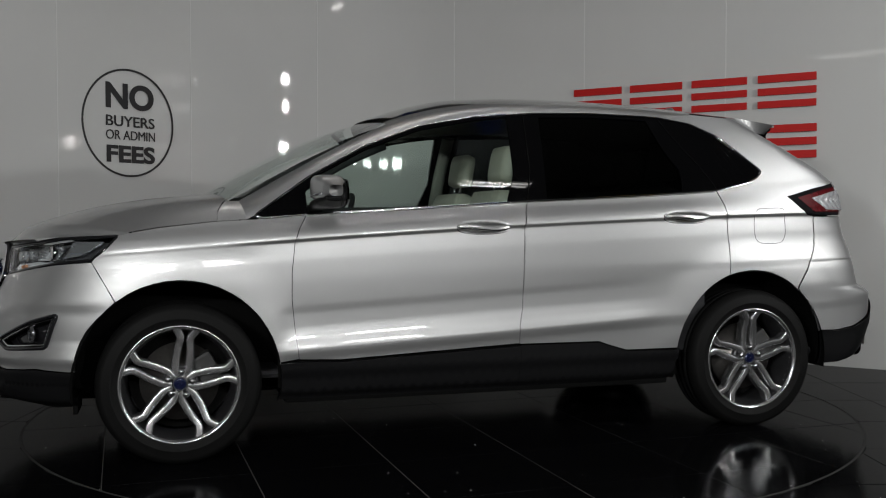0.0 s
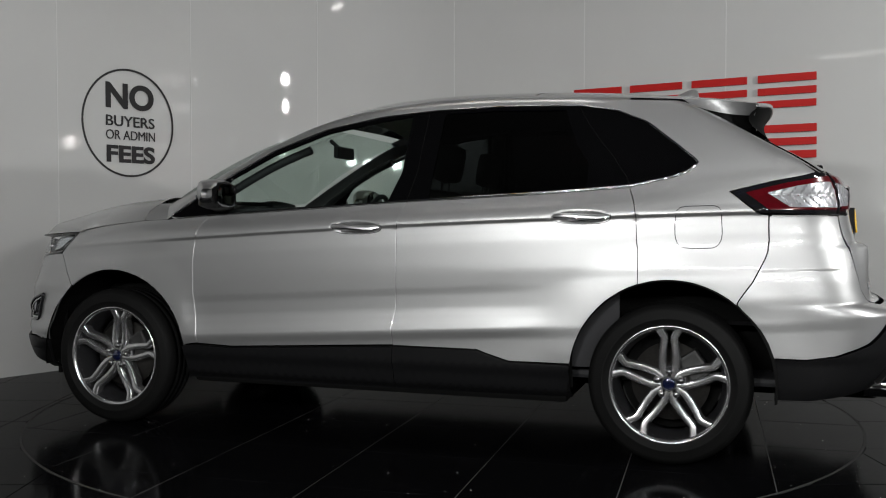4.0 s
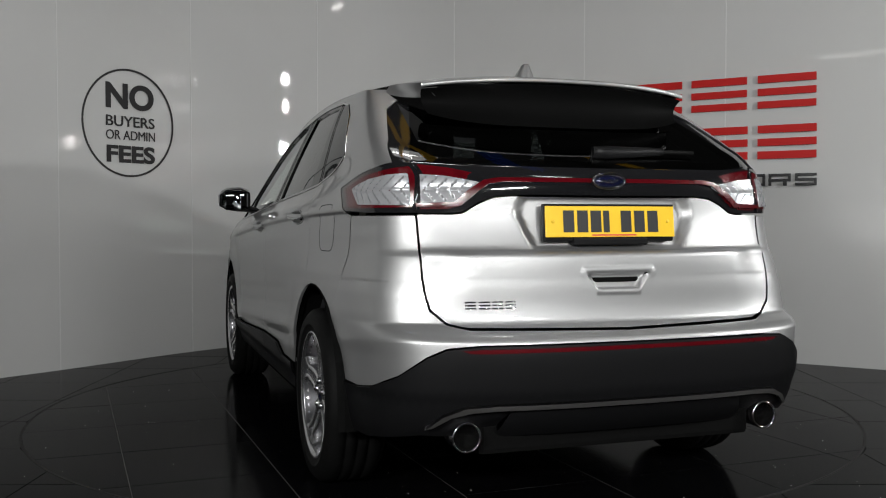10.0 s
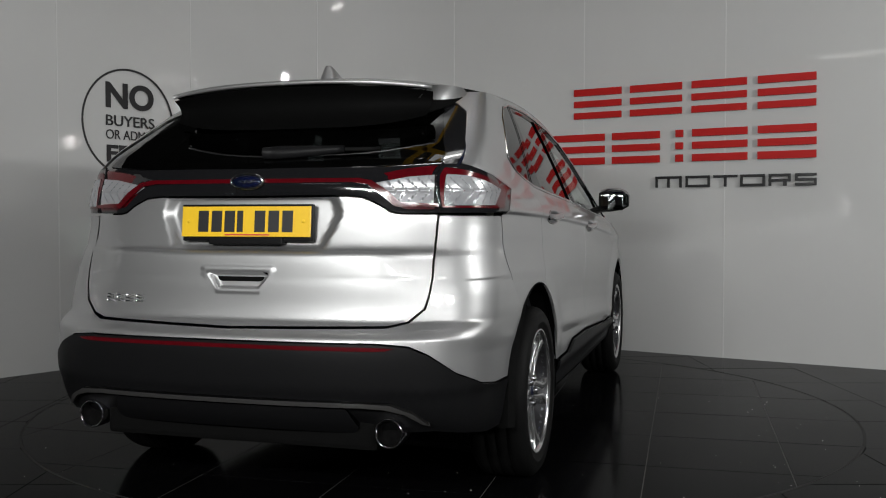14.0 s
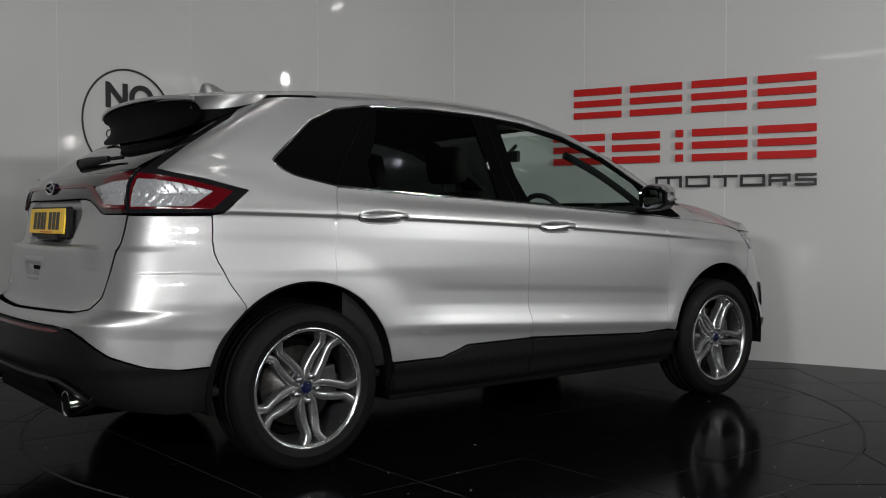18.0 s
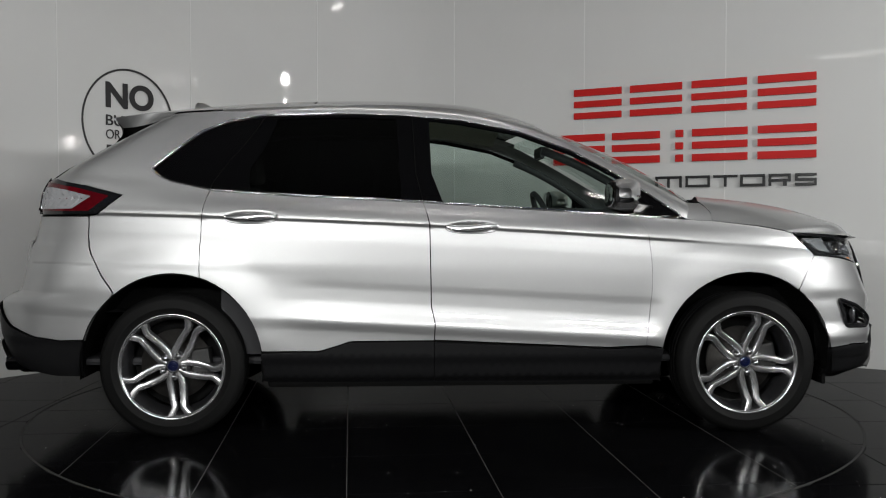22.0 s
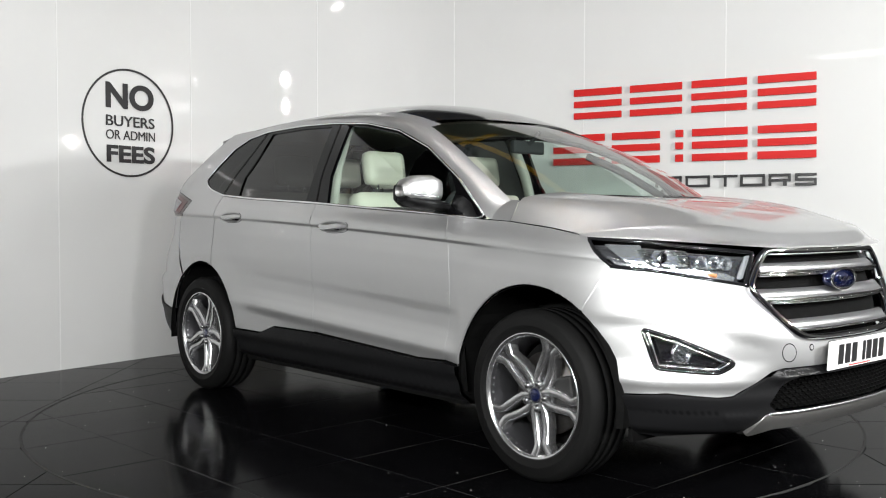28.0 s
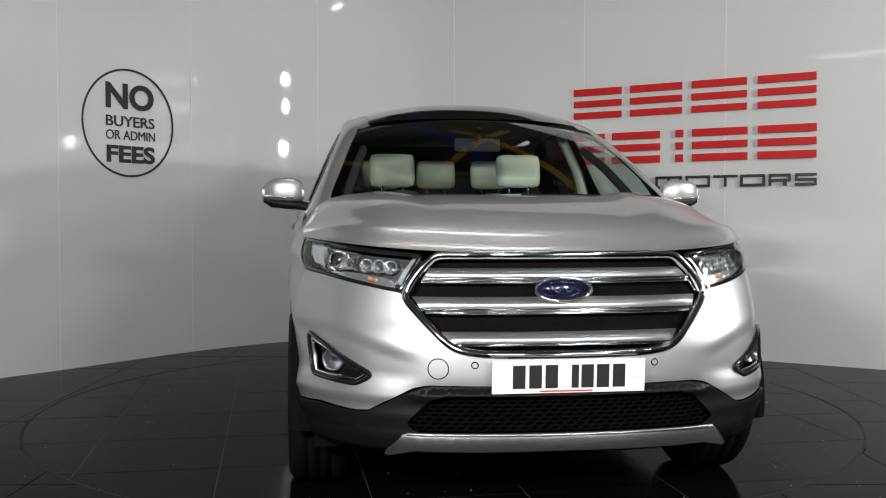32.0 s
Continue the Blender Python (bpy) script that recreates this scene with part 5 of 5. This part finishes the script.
def build_wheel(x, y, spin):
    out = -1 if y < 0 else 1
    w = empty("wheel", "alloy wheel with ten forked spokes and black tyre", "wheel", parent=car)
    w.matrix_basis = Matrix.Translation((x, y, HUB_Z)) @ Matrix.Rotation(0 if out < 0 else math.pi, 4, "Z") @ Matrix.Rotation(radians(spin), 4, "Y")
    part("tyre", *TYRE_M, RUBBER, w, "black tyre with tread grooves")
    part("rim", *RIM_M, ALLOY, w, "machined alloy rim")
    part("barrel", *BARREL_M, ALLOY_DARK, w, "dark inner barrel")
    for k in range(5):
        rot = Matrix.Rotation(radians(72 * k), 4, "Y")
        for s in (1, -1):
            vs, fs = spoke_mesh(s)
            if s < 0:
                fs = [tuple(reversed(t)) for t in fs]
            part("spoke", [rot @ v for v in vs], fs, ALLOY, w)
        v, f = lathe([(0.0005, -0.094), (0.009, -0.0925), (0.0138, -0.088), (0.0158, -0.078), (0.016, -0.05)], 16)
        m = rot @ Matrix.Translation((0.054 * math.cos(radians(126)), 0, 0.054 * math.sin(radians(126))))
        part("wheel_nut", [m @ Vector(p) for p in v], f, NUT, w, "domed steel wheel nut")
    v, f = lathe([(0.078, -0.02), (0.079, -0.05), (0.074, -0.056), (0.036, -0.058), (0.033, -0.079), (0.03, -0.082), (0.0265, -0.08)], 40)
    part("hub", v, f, ALLOY_DARK, w)
    v, f = lathe([(0.027, -0.077), (0.0262, -0.0835), (0.018, -0.085), (0.0005, -0.0855)], 28)
    part("centre_cap", v, f, BADGE, w, "dark blue centre cap")
    v, f = tube([(-0.012, -0.0856, -0.002), (-0.004, -0.086, 0.003), (0.004, -0.086, -0.003), (0.012, -0.0856, 0.002)], 0.001, 0.002, 6, False, (0, 1, 0))
    part("cap_bar", v, f, CHROME, w)
    part("brake_disc", *DISC_M, STEEL, w, "steel brake disc")
    box_part("calliper", (0.08, 0.175, -0.045, 0.05, -0.06, 0.06), CAST, w, 0.012)
    v, f = lathe([(RIM_R - 0.04, 0.06), (0.01, 0.06)], 40)
    part("backplate", v, f, DARK, w)
    v, f = tube([(0.2 * math.cos(radians(-100)), -0.06, 0.2 * math.sin(radians(-100))), (0.205 * math.cos(radians(-100)), -0.085, 0.205 * math.sin(radians(-100)))], 0.004, 0.004, 8)
    part("valve", v, f, RUBBER, w)
    return w


TRACK = 0.822
for x, y, spin in ((HUB_X, TRACK, -29), (-HUB_X, TRACK, -36), (HUB_X, -TRACK, -12), (-HUB_X, -TRACK, -8)):
    build_wheel(x, y, spin)
# wheel-arch liners and underbody
for hx in (HUB_X, -HUB_X):
    for side in (1, -1):
        vs, fs, n = [], [], 24
        for k in range(n + 1):
            a = radians(-8 + 196 * k / n)
            for y, r in ((0.925, 0.44), (0.9, 0.452), (0.55, 0.445)):
                vs.append((hx + r * math.cos(a), side * y, HUB_Z + r * 1.02 * math.sin(a)))
        for k in range(n):
            for i in range(2):
                a = k * 3 + i
                fs.append((a, a + 1, a + 4, a + 3))
        fs.append(tuple(k * 3 + 2 for k in range(n + 1)))
        part("arch_liner", vs, fs, DARK, car, smooth=False)
box_part("underbody", (-0.97, 0.97, -0.87, 0.87, 0.235, 0.3), DARK, car, 0.02)
box_part("underbody", (1.8, 2.2, -0.6, 0.6, 0.27, 0.32), DARK, car, 0.02)
box_part("underbody", (0.9, 1.9, -0.54, 0.54, 0.24, 0.5), DARK, car, 0.02)
box_part("underbody", (-2.3, -0.9, -0.54, 0.54, 0.27, 0.5), DARK, car, 0.02)
box_part("underbody", (-2.25, -1.85, -0.6, 0.6, 0.37, 0.45), DARK, car, 0.02)
for x, side in ((1.86, 1), (1.86, -1)):
    box_part("air_deflector", (x - 0.01, x + 0.01, side * 0.72 - 0.12, side * 0.72 + 0.1, 0.225, 0.3), DARK, car, 0.004)


# ---- mirrors, handles, wipers ----
def loft(rings, close_ends=True):
    vs, fs, n = [], [], len(rings[0])
    for r in rings:
        vs += [Vector(p) for p in r]
    for i in range(len(rings) - 1):
        for k in range(n):
            l = (k + 1) % n
            fs.append((i * n + k, (i + 1) * n + k, (i + 1) * n + l, i * n + l))
    if close_ends:
        fs += [tuple(reversed(range(n))), tuple(range((len(rings) - 1) * n, len(rings) * n))]
    return vs, fs


def superring(cx, y, cz, a, b, n=20, e=2.6, lean=0.0):
    out = []
    for k in range(n):
        t = 2 * math.pi * k / n
        c, s = math.cos(t), math.sin(t)
        x = a * abs(c) ** (2 / e) * (1 if c > 0 else -1)
        z = b * abs(s) ** (2 / e) * (1 if s > 0 else -1)
        out.append((cx + x + lean * z, y, cz + z))
    return out


for side in (1, -1):
    mirror = empty("door_mirror", "silver door mirror with black lower case and indicator", "door mirror", parent=car)
    flip = lambda vs: [(p[0], p[1] * side, p[2]) for p in vs]
    turn = (lambda fs: fs) if side < 0 else (lambda fs: [tuple(reversed(t)) for t in fs])
    st = [(0.885, 0.80, 1.19, 0.028, 0.02), (0.9, 0.795, 1.203, 0.055, 0.05), (0.95, 0.79, 1.21, 0.07, 0.06), (1.02, 0.785, 1.21, 0.07, 0.056), (1.06, 0.775, 1.203, 0.056, 0.046), (1.082, 0.765, 1.196, 0.03, 0.024)]
    v, f = loft([superring(x, y, z, a, b, 28, 3.4) for y, x, z, a, b in st])
    part("cap", flip(v), turn(f), PAINT, mirror, "silver mirror cap")
    st = [(0.84, 0.80, 1.128, 0.05, 0.013), (0.9, 0.795, 1.137, 0.062, 0.022), (0.97, 0.785, 1.142, 0.068, 0.024), (1.03, 0.78, 1.15, 0.064, 0.022), (1.075, 0.768, 1.165, 0.04, 0.016)]
    v, f = loft([superring(x, y, z, a, b) for y, x, z, a, b in st])
    part("lower_case", flip(v), turn(f), CLAD, mirror, "black lower mirror case")
    v, f = loft([superring(0.72, 0.91, 1.185, 0.006, 0.045), superring(0.718, 0.96, 1.19, 0.006, 0.062), superring(0.718, 1.04, 1.188, 0.006, 0.055), superring(0.722, 1.07, 1.185, 0.005, 0.03)])
    part("mirror_glass", flip([(p[0] - 0.012, p[1], p[2]) for p in v]), turn(f), MIRROR, mirror, "dark mirror glass")
    v, f = tube(flip([(0.855, 0.935, 1.172), (0.856, 0.98, 1.175), (0.85, 1.03, 1.178), (0.83, 1.068, 1.182)]), 0.006, 0.006, 8)
    part("indicator", v, f, CRYSTAL, mirror, "clear indicator strip")
    v, f = loft([superring(0.83, 0.83, 1.118, 0.05, 0.016), superring(0.82, 0.87, 1.125, 0.045, 0.016), superring(0.8, 0.93, 1.135, 0.05, 0.018)])
    part("stalk", flip(v), turn(f), CLAD, mirror)
    v, f = loft([superring(0.728, 0.895, 1.185, 0.014, 0.05), superring(0.726, 0.95, 1.19, 0.014, 0.07), superring(0.726, 1.04, 1.188, 0.014, 0.062), superring(0.73, 1.08, 1.185, 0.012, 0.034)])
    part("bezel", flip(v), turn(f), CLAD, mirror, "black bezel round the mirror glass")
    for x0, zz in HANDLES:
        handle = empty("door_handle", "silver door handle with a bright strip in an oval cup", "door handle", parent=car)
        ring = handle_ring(x0, zz, 1.0)
        s0, s1 = ring[16][0], ring[0][0]
        mid, half = (s0 + s1) / 2, (s1 - s0) / 2
        if side < 0:
            ring = [(-s, z) for s, z in ring]
        panel("cup", ring, PAINT, handle, off=0.001, depth=0, gap=0, r=0.003, ds=0.01, dz=0.005,
              raise_by=lambda s, z: -0.034 * (1 - smooth(0.45, 0.98, math.hypot((abs(s) - mid) / half, (z - zz) / 0.031))))
        rings = []
        n = 24
        for k in range(n + 1):
            t = -1 + 2 * k / n
            s = mid + t * half * 0.985
            p = on_skin(s, zz + 0.003)
            nn = normal_at(on_skin, s, zz)
            lift = -0.004 + 0.018 * (1 - t ** 4)
            hh = 0.0145 * (1 - abs(t) ** 6 * 0.5)
            c = p + nn * lift
            up = Vector((0, 0, 1))
            rings.append([c + nn * 0.008 * math.cos(2 * math.pi * j / 12) + up * hh * math.sin(2 * math.pi * j / 12) for j in range(12)])
        v, f = loft(rings)
        part("grip", flip(v), turn(f), SATIN, handle, "bright metal grip")
        line = [sum((Vector(q) for q in r), Vector()) / 12 for r in rings]
        line = [q + normal_at(on_skin, mid, zz) * 0.0062 + Vector((0, 0, -0.006)) for q in line[1:-1]]
        v, f = tube(flip(line), 0.0035, 0.003, 8)
        part("grip_strip", v, f, CHROME, handle, "chrome strip")

for pts in ([(1.3, 0.62, 1.16), (1.345, 0.3, 1.17), (1.36, 0.05, 1.168)], [(1.36, -0.02, 1.165), (1.345, -0.3, 1.17), (1.3, -0.58, 1.165)]):
    v, f = tube(pts, 0.008, 0.012, 8)
    part("front_wiper", v, f, CLAD, car, "black windscreen wiper")

# ---- cabin ----
cabin = empty("interior", "cream leather seats and dark grey dashboard", "car interior", parent=car)
box_part("cabin_floor", (-1.9, 1.1, -0.8, 0.8, 0.34, 0.38), CABIN, cabin, 0.02)


def dash(u, v):
    prof = [(0.62, 0.72), (0.66, 0.92), (0.72, 1.0), (0.84, 1.055), (1.0, 1.085), (1.18, 1.1)]
    k = u * 5
    i = min(4, int(k))
    t = k - i
    x, z = prof[i][0] * (1 - t) + prof[i + 1][0] * t, prof[i][1] * (1 - t) + prof[i + 1][1] * t
    return Vector((x - 0.05 * v * v, 0.79 * v, z - 0.02 * v * v))


grid_part("dashboard", dash, 0, 1, 20, -1, 1, 20, CABIN, cabin, "dark soft dashboard", (1, 0, -1))
for side in (1, -1):
    grid_part("door_card", lambda u, v: Vector((0.9 - 2.1 * u, side * (0.84 - 0.02 * v), 0.4 + 0.72 * v + (0.04 * u) * v)), 0, 1, 8, 0, 1, 4, CABIN, cabin, "dark door trim", (0, side, 0))
    rows3 = []
    for k in range(9):
        x = 1.06 - 0.62 * k / 8
        z = DLO_CURVE(x) - 0.02
        rows3.append((x, side * (RAIL_Y(x) - 0.03), z - 0.02))
    v, f = tube(rows3, 0.022, 0.022, 8)
    part("pillar_trim", v, f, CABIN, cabin, "dark windscreen pillar trim")
    v, f = tube([(-0.19, side * 0.8, 1.1), (-0.22, side * 0.74, 1.35), (-0.25, side * 0.64, 1.58)], 0.045, 0.03, 8)
    part("pillar_trim", v, f, HEADLINING, cabin, "cream centre pillar trim")
grid_part("roof_lining", lambda u, v: roof(0.3 - 1.85 * u, 0.96 * v * RAIL_Y(0.3 - 1.85 * u)) - Vector((0, 0, 0.05)), 0, 1, 20, -1, 1, 12, HEADLINING, cabin, "pale roof lining", (0, 0, 1))


def seat(x, y, z, width_, wide=False):
    s = empty("seat", "cream leather seat with head restraint", "seat", parent=cabin)
    w = width_ / 2
    bm = bmesh.new()
    block(bm, x - 0.02, x + 0.5, y - w, y + w, z, z + 0.16, 0.05)
    bm_part("cushion", bm, CREAM, s, smooth=True)
    bm = bmesh.new()
    block(bm, -0.07, 0.07, -w, w, 0, 0.62, 0.055, pose(x, y, z + 0.12, 0, -16, 0))
    bm_part("backrest", bm, CREAM, s, smooth=True)
    for yy in ((y,) if not wide else (y - 0.38, y, y + 0.38)):
        bm = bmesh.new()
        block(bm, -0.05, 0.05, -0.135, 0.135, 0, 0.2, 0.048, pose(x - 0.19, yy, z + 0.76, 0, -10, 0))
        bm_part("head_restraint", bm, CREAM, s, smooth=True)
        for d in (-0.06, 0.06):
            v, f = tube([(x - 0.17, yy + d, z + 0.68), (x - 0.19, yy + d, z + 0.8)], 0.007, 0.007, 8)
            part("stem", v, f, CHROME, s)
    return s


seat(-0.05, 0.38, 0.5, 0.52)
seat(-0.05, -0.38, 0.5, 0.52)
seat(-1.0, 0.0, 0.52, 1.25, True)
ws = Matrix.Translation((0.5, -0.38, 1.04)) @ pose(0, 0, 0, 0, -24, 0) @ pose(0, 0, 0, 0, 0, 90)
sw = empty("steering_wheel", "black leather steering wheel", "steering wheel", parent=cabin)
v, f = lathe([(0.185 + 0.016 * math.cos(radians(a)), 0.016 * math.sin(radians(a))) for a in range(0, 361, 45)], 36)
part("wheel_rim", [ws @ Vector(p) for p in v], f, CABIN, sw)
for a in (0, 180, 270):
    v, f = tube([(0.03 * math.cos(radians(a)), 0, 0.03 * math.sin(radians(a))), (0.18 * math.cos(radians(a)), 0, 0.18 * math.sin(radians(a)))], 0.012, 0.022, 8, False, (0, 1, 0))
    part("wheel_spoke", [ws @ Vector(p) for p in v], f, CABIN, sw)
bm = bmesh.new()
block(bm, -0.065, 0.065, -0.02, 0.02, -0.06, 0.06, 0.02, ws)
bm_part("wheel_boss", bm, CABIN, sw, smooth=True)
box_part("rear_view_mirror", (0.5, 0.53, -0.12, 0.12, 1.42, 1.49), CABIN, cabin, 0.012)
v, f = tube([(0.53, 0, 1.47), (0.6, 0, 1.53)], 0.012, 0.012, 8)
part("mirror_arm", v, f, CABIN, cabin)
box_part("load_cover", (-2.0, -1.15, -0.7, 0.7, 1.12, 1.14), CABIN, cabin, 0.006)
grid_part("load_liner", lambda u, v: Vector((-2.1 + 0.9 * u, 0.72 * v, 0.6 + 0.0 * u)), 0, 1, 2, -1, 1, 2, CABIN, cabin)

# ---- signs on the wall ----
disc_sign = empty("wall_sign", "black ring wall sign with the words no buyers or admin fees", "wall sign")
m = FRAMES[3]
CX, CZ, CR = 0.592, 1.792, 0.398
v, f = lathe([(CR - 0.0075, 0.0), (CR - 0.0075, -0.003), (CR + 0.0075, -0.003), (CR + 0.0075, 0.0)], 96)
part("ring", [m @ Vector((CX + p[0], p[1], CZ + p[2])) for p in v], f, BLACK, disc_sign, "thin black ring", smooth=False)


def words(text, x0, x1, z0, z1, parent, frame_m, mat, extrude=0.0015, bold=0.0):
    cu = bpy.data.curves.new("word", "FONT")
    cu.body = text
    cu.extrude = extrude
    cu.offset = bold
    tmp = bpy.data.objects.new("word", cu)
    scene.collection.objects.link(tmp)
    dg = bpy.context.evaluated_depsgraph_get()
    me = bpy.data.meshes.new_from_object(tmp.evaluated_get(dg))
    bpy.data.objects.remove(tmp)
    me.materials.clear()
    me.materials.append(mat)
    xs = [q.co.x for q in me.vertices]
    ys = [q.co.y for q in me.vertices]
    a, b = (x1 - x0) / (max(xs) - min(xs)), (z1 - z0) / (max(ys) - min(ys))
    for q in me.vertices:
        q.co = frame_m @ Vector((x0 + (q.co.x - min(xs)) * a, -0.002 - q.co.z, z0 + (q.co.y - min(ys)) * b))
    ob = new("word", me)
    ob.parent = parent
    ob["label"] = "black lettering " + text.lower()
    return ob


words("NO", 0.388, 0.812, 1.892, 2.086, disc_sign, m, BLACK, bold=0.035)
words("BUYERS", 0.388, 0.818, 1.762, 1.842, disc_sign, m, BLACK, bold=0.012)
words("OR ADMIN", 0.388, 0.822, 1.664, 1.734, disc_sign, m, BLACK)
words("FEES", 0.392, 0.82, 1.492, 1.622, disc_sign, m, BLACK, bold=0.035)

name_sign = empty("wall_lettering", "raised red bars of a firm's name on the white wall", "wall sign")
A = FRAMES[7]


def stroke(x0, x1, z0, z1, mat, parent, name="bar", thick=0.014, gap_=0.006, slant=0.0):
    bm = bmesh.new()
    r = block(bm, x0, x1, -gap_ - thick, -gap_, z0, z1, 0.0015)
    for q in bm.verts:
        q.co.x += slant * (q.co.z - z0)
        q.co = A @ q.co
    return bm_part(name, bm, mat, parent)


# each red letter of the name is given as three plain level bars of its width
for x0, x1 in ((-0.084, 0.333), (0.406, 0.834), (0.91, 1.334), (1.414, 1.832)):
    for z0, z1 in ((2.086, 2.143), (1.992, 2.045), (1.897, 1.95)):
        stroke(x0, x1, z0, z1, RED, name_sign)
for x0, x1 in ((-0.27, 0.19), (0.254, 0.658), (0.784, 0.846), (0.917, 1.342), (1.417, 1.837)):
    for z0, z1 in ((1.713, 1.77), (1.617, 1.672), (1.52, 1.577)):
        stroke(x0, x1, z0, z1, RED, name_sign)
motors = empty("wall_lettering", "raised black wide lettering motors on the white wall", "wall sign")


def letter(ch, x0, x1):
    z0, z1, t = 1.318, 1.408, 0.02
    zm = (z0 + z1) / 2
    L = empty("letter", "raised black letter %s on the wall" % ch.lower(), "letter", parent=motors)
    bars = {"M": [(x0, x0 + t, z0, z1), (x1 - t, x1, z0, z1), ((x0 + x1 - t) / 2, (x0 + x1 + t) / 2, z0, z1), (x0, x1, z1 - t, z1)],
            "O": [(x0, x0 + t, z0, z1), (x1 - t, x1, z0, z1), (x0, x1, z1 - t, z1), (x0, x1, z0, z0 + t)],
            "T": [(x0, x1, z1 - t, z1), ((x0 + x1 - t) / 2, (x0 + x1 + t) / 2, z0, z1)],
            "R": [(x0, x0 + t, z0, z1), (x0, x1, z1 - t, z1), (x1 - t, x1, zm, z1), (x0, x1, zm - t * 0.7, zm + t * 0.3), (x1 - 0.055, x1 - 0.028, z0, zm)],
            "S": [(x0, x1, z1 - t, z1), (x0, x1, zm - t / 2, zm + t / 2), (x0, x1, z0, z0 + t), (x0, x0 + t, zm, z1), (x1 - t, x1, z0, zm)]}[ch]
    for k, (a, b, c, d) in enumerate(bars):
        stroke(a, b, c, d, BLACK, L, "stroke", 0.012 + 0.0012 * k, 0.006)


for ch, x0, x1 in (("M", 0.624, 0.838), ("O", 0.868, 1.06), ("T", 1.085, 1.27), ("O", 1.29, 1.475), ("R", 1.5, 1.66), ("S", 1.69, 1.842)):
    letter(ch, x0, x1)

# ---- overhead: beams and strip lights ----
def beam(name, a, b, w, h, mat, label):
    a, b = Vector(a), Vector(b)
    d = (b - a)
    q = Vector((1, 0, 0)).rotation_difference(d.normalized()).to_matrix().to_4x4()
    ob = empty(name, label, "steel beam", "steel roof beams")
    L = d.length
    for n_, dims in (("web", (0, L, -0.006, 0.006, -h / 2, h / 2)), ("flange", (0, L, -w / 2, w / 2, h / 2, h / 2 + 0.012)), ("flange", (0, L, -w / 2, w / 2, -h / 2 - 0.012, -h / 2))):
        box_part(n_, dims, mat, ob, 0.002, m=Matrix.Translation(a) @ q)
    return ob


for y in (-7.8, -6.2):
    beam("roof_beam", (-8.4, y, 4.85), (8.4, y, 4.85), 0.16, 0.3, BBEAM, "blue painted steel roof beam")
beam("roof_beam", (-1.05, 5.8, 4.62), (1.75, -2.3, 4.62), 0.16, 0.2, BBEAM, "blue painted steel roof beam")
beam("roof_brace", (-0.75, -1.1, 4.72), (0.95, 3.85, 4.72), 0.12, 0.1, YBEAM, "yellow painted diagonal steel brace")
beam("roof_brace", (0.05, 3.5, 4.72), (2.9, -0.35, 4.72), 0.12, 0.1, YBEAM, "yellow painted diagonal steel brace")
beam("roof_brace", (-2.6, 3.4, 4.72), (0.2, -0.6, 4.72), 0.12, 0.1, YBEAM, "yellow painted diagonal steel brace")
strip_light(-3.1, -6.0, 3.73, 1.2, -25, glow=TUBE_DIM)
strip_light(2.38, -3.4, 4.5, 0.75, 3)
strip_light(0.0, -0.7, 5.05, 2.4, 0)


for x, y, z, turn, length, watts in STRIPS:
    strip_light(x, y, z + 0.03, length, turn)


def bulkhead(x, y, z, h):
    """A small lit bulkhead lamp on the east wall."""
    ob = empty("bulkhead_lamp", "small lit bulkhead lamp on the workshop wall", "wall lamp", "bulkhead lamps")
    box_part("base", (x, 8.5, y - 0.07, y + 0.07, z - h / 2 - 0.04, z + h / 2 + 0.04), SEAM, ob, 0.01)
    box_part("diffuser", (x - 0.03, x + 0.002, y - 0.022, y + 0.022, z - h / 2, z + h / 2), TUBE, ob, 0.02)


for x, y, z, h in ((8.44, 0.39, 2.45, 0.22), (8.44, 0.82, 2.15, 0.26), (8.44, -1.1, 2.48, 0.26)):
    bulkhead(x, y, z, h)
# dust on the floor
rng = random.Random(4)
dv, df = [], []
for k in range(160):
    x, y, r = rng.uniform(-2.0, 2.2), rng.uniform(-2.2, 0.5), rng.uniform(0.001, 0.0026)
    b = len(dv)
    dv += [(x - r, y - r, 0.0006), (x + r, y - r * 0.7, 0.0006), (x + r * 0.6, y + r, 0.0006), (x, y, 0.0006 + r)]
    df += [(b, b + 1, b + 3), (b + 1, b + 2, b + 3), (b + 2, b, b + 3)]
specks = part("dust_specks", [p for p in dv if True], df, DUST, None, smooth=False)
tagged(specks, "scattered pale dust specks on the black floor", "dust", kind="stuff")


# ---- what moves ----
TURNS = [(0.0, 196.1), (1.0, 187.4), (2.0, 179.0), (3.0, 170.6), (3.5, 166.3), (5.5, 148.6), (6.0, 144.3), (7.0, 135.6), (8.0, 126.8), (9.0, 117.8), (10.0, 108.9), (11.0, 100.1), (12.0, 91.2), (13.0, 82.2), (14.0, 73.3),
         (14.5, 68.8), (16.5, 51.1), (17.0, 46.7), (18.0, 38.0), (19.0, 29.3), (20.0, 20.6), (21.0, 11.7), (22.0, 3.0), (23.0, -5.7), (24.0, -14.5), (25.0, -23.2), (25.5, -27.5), (27.5, -44.5), (28.0, -48.8),
         (29.0, -57.6), (30.0, -66.5), (31.0, -75.2), (31.5, -79.2), (32.0, -82.4)]
CAR_AT = Matrix.Translation((0.0598, 0.1018, 0.0))


def motions():
    walk(car, [(t, pose(0, 0, 0, 0, 0, a) @ CAR_AT) for t, a in TURNS])
    walk(turntable, [(t, pose(0, 0, 0, 0, 0, a)) for t, a in TURNS])


motions()
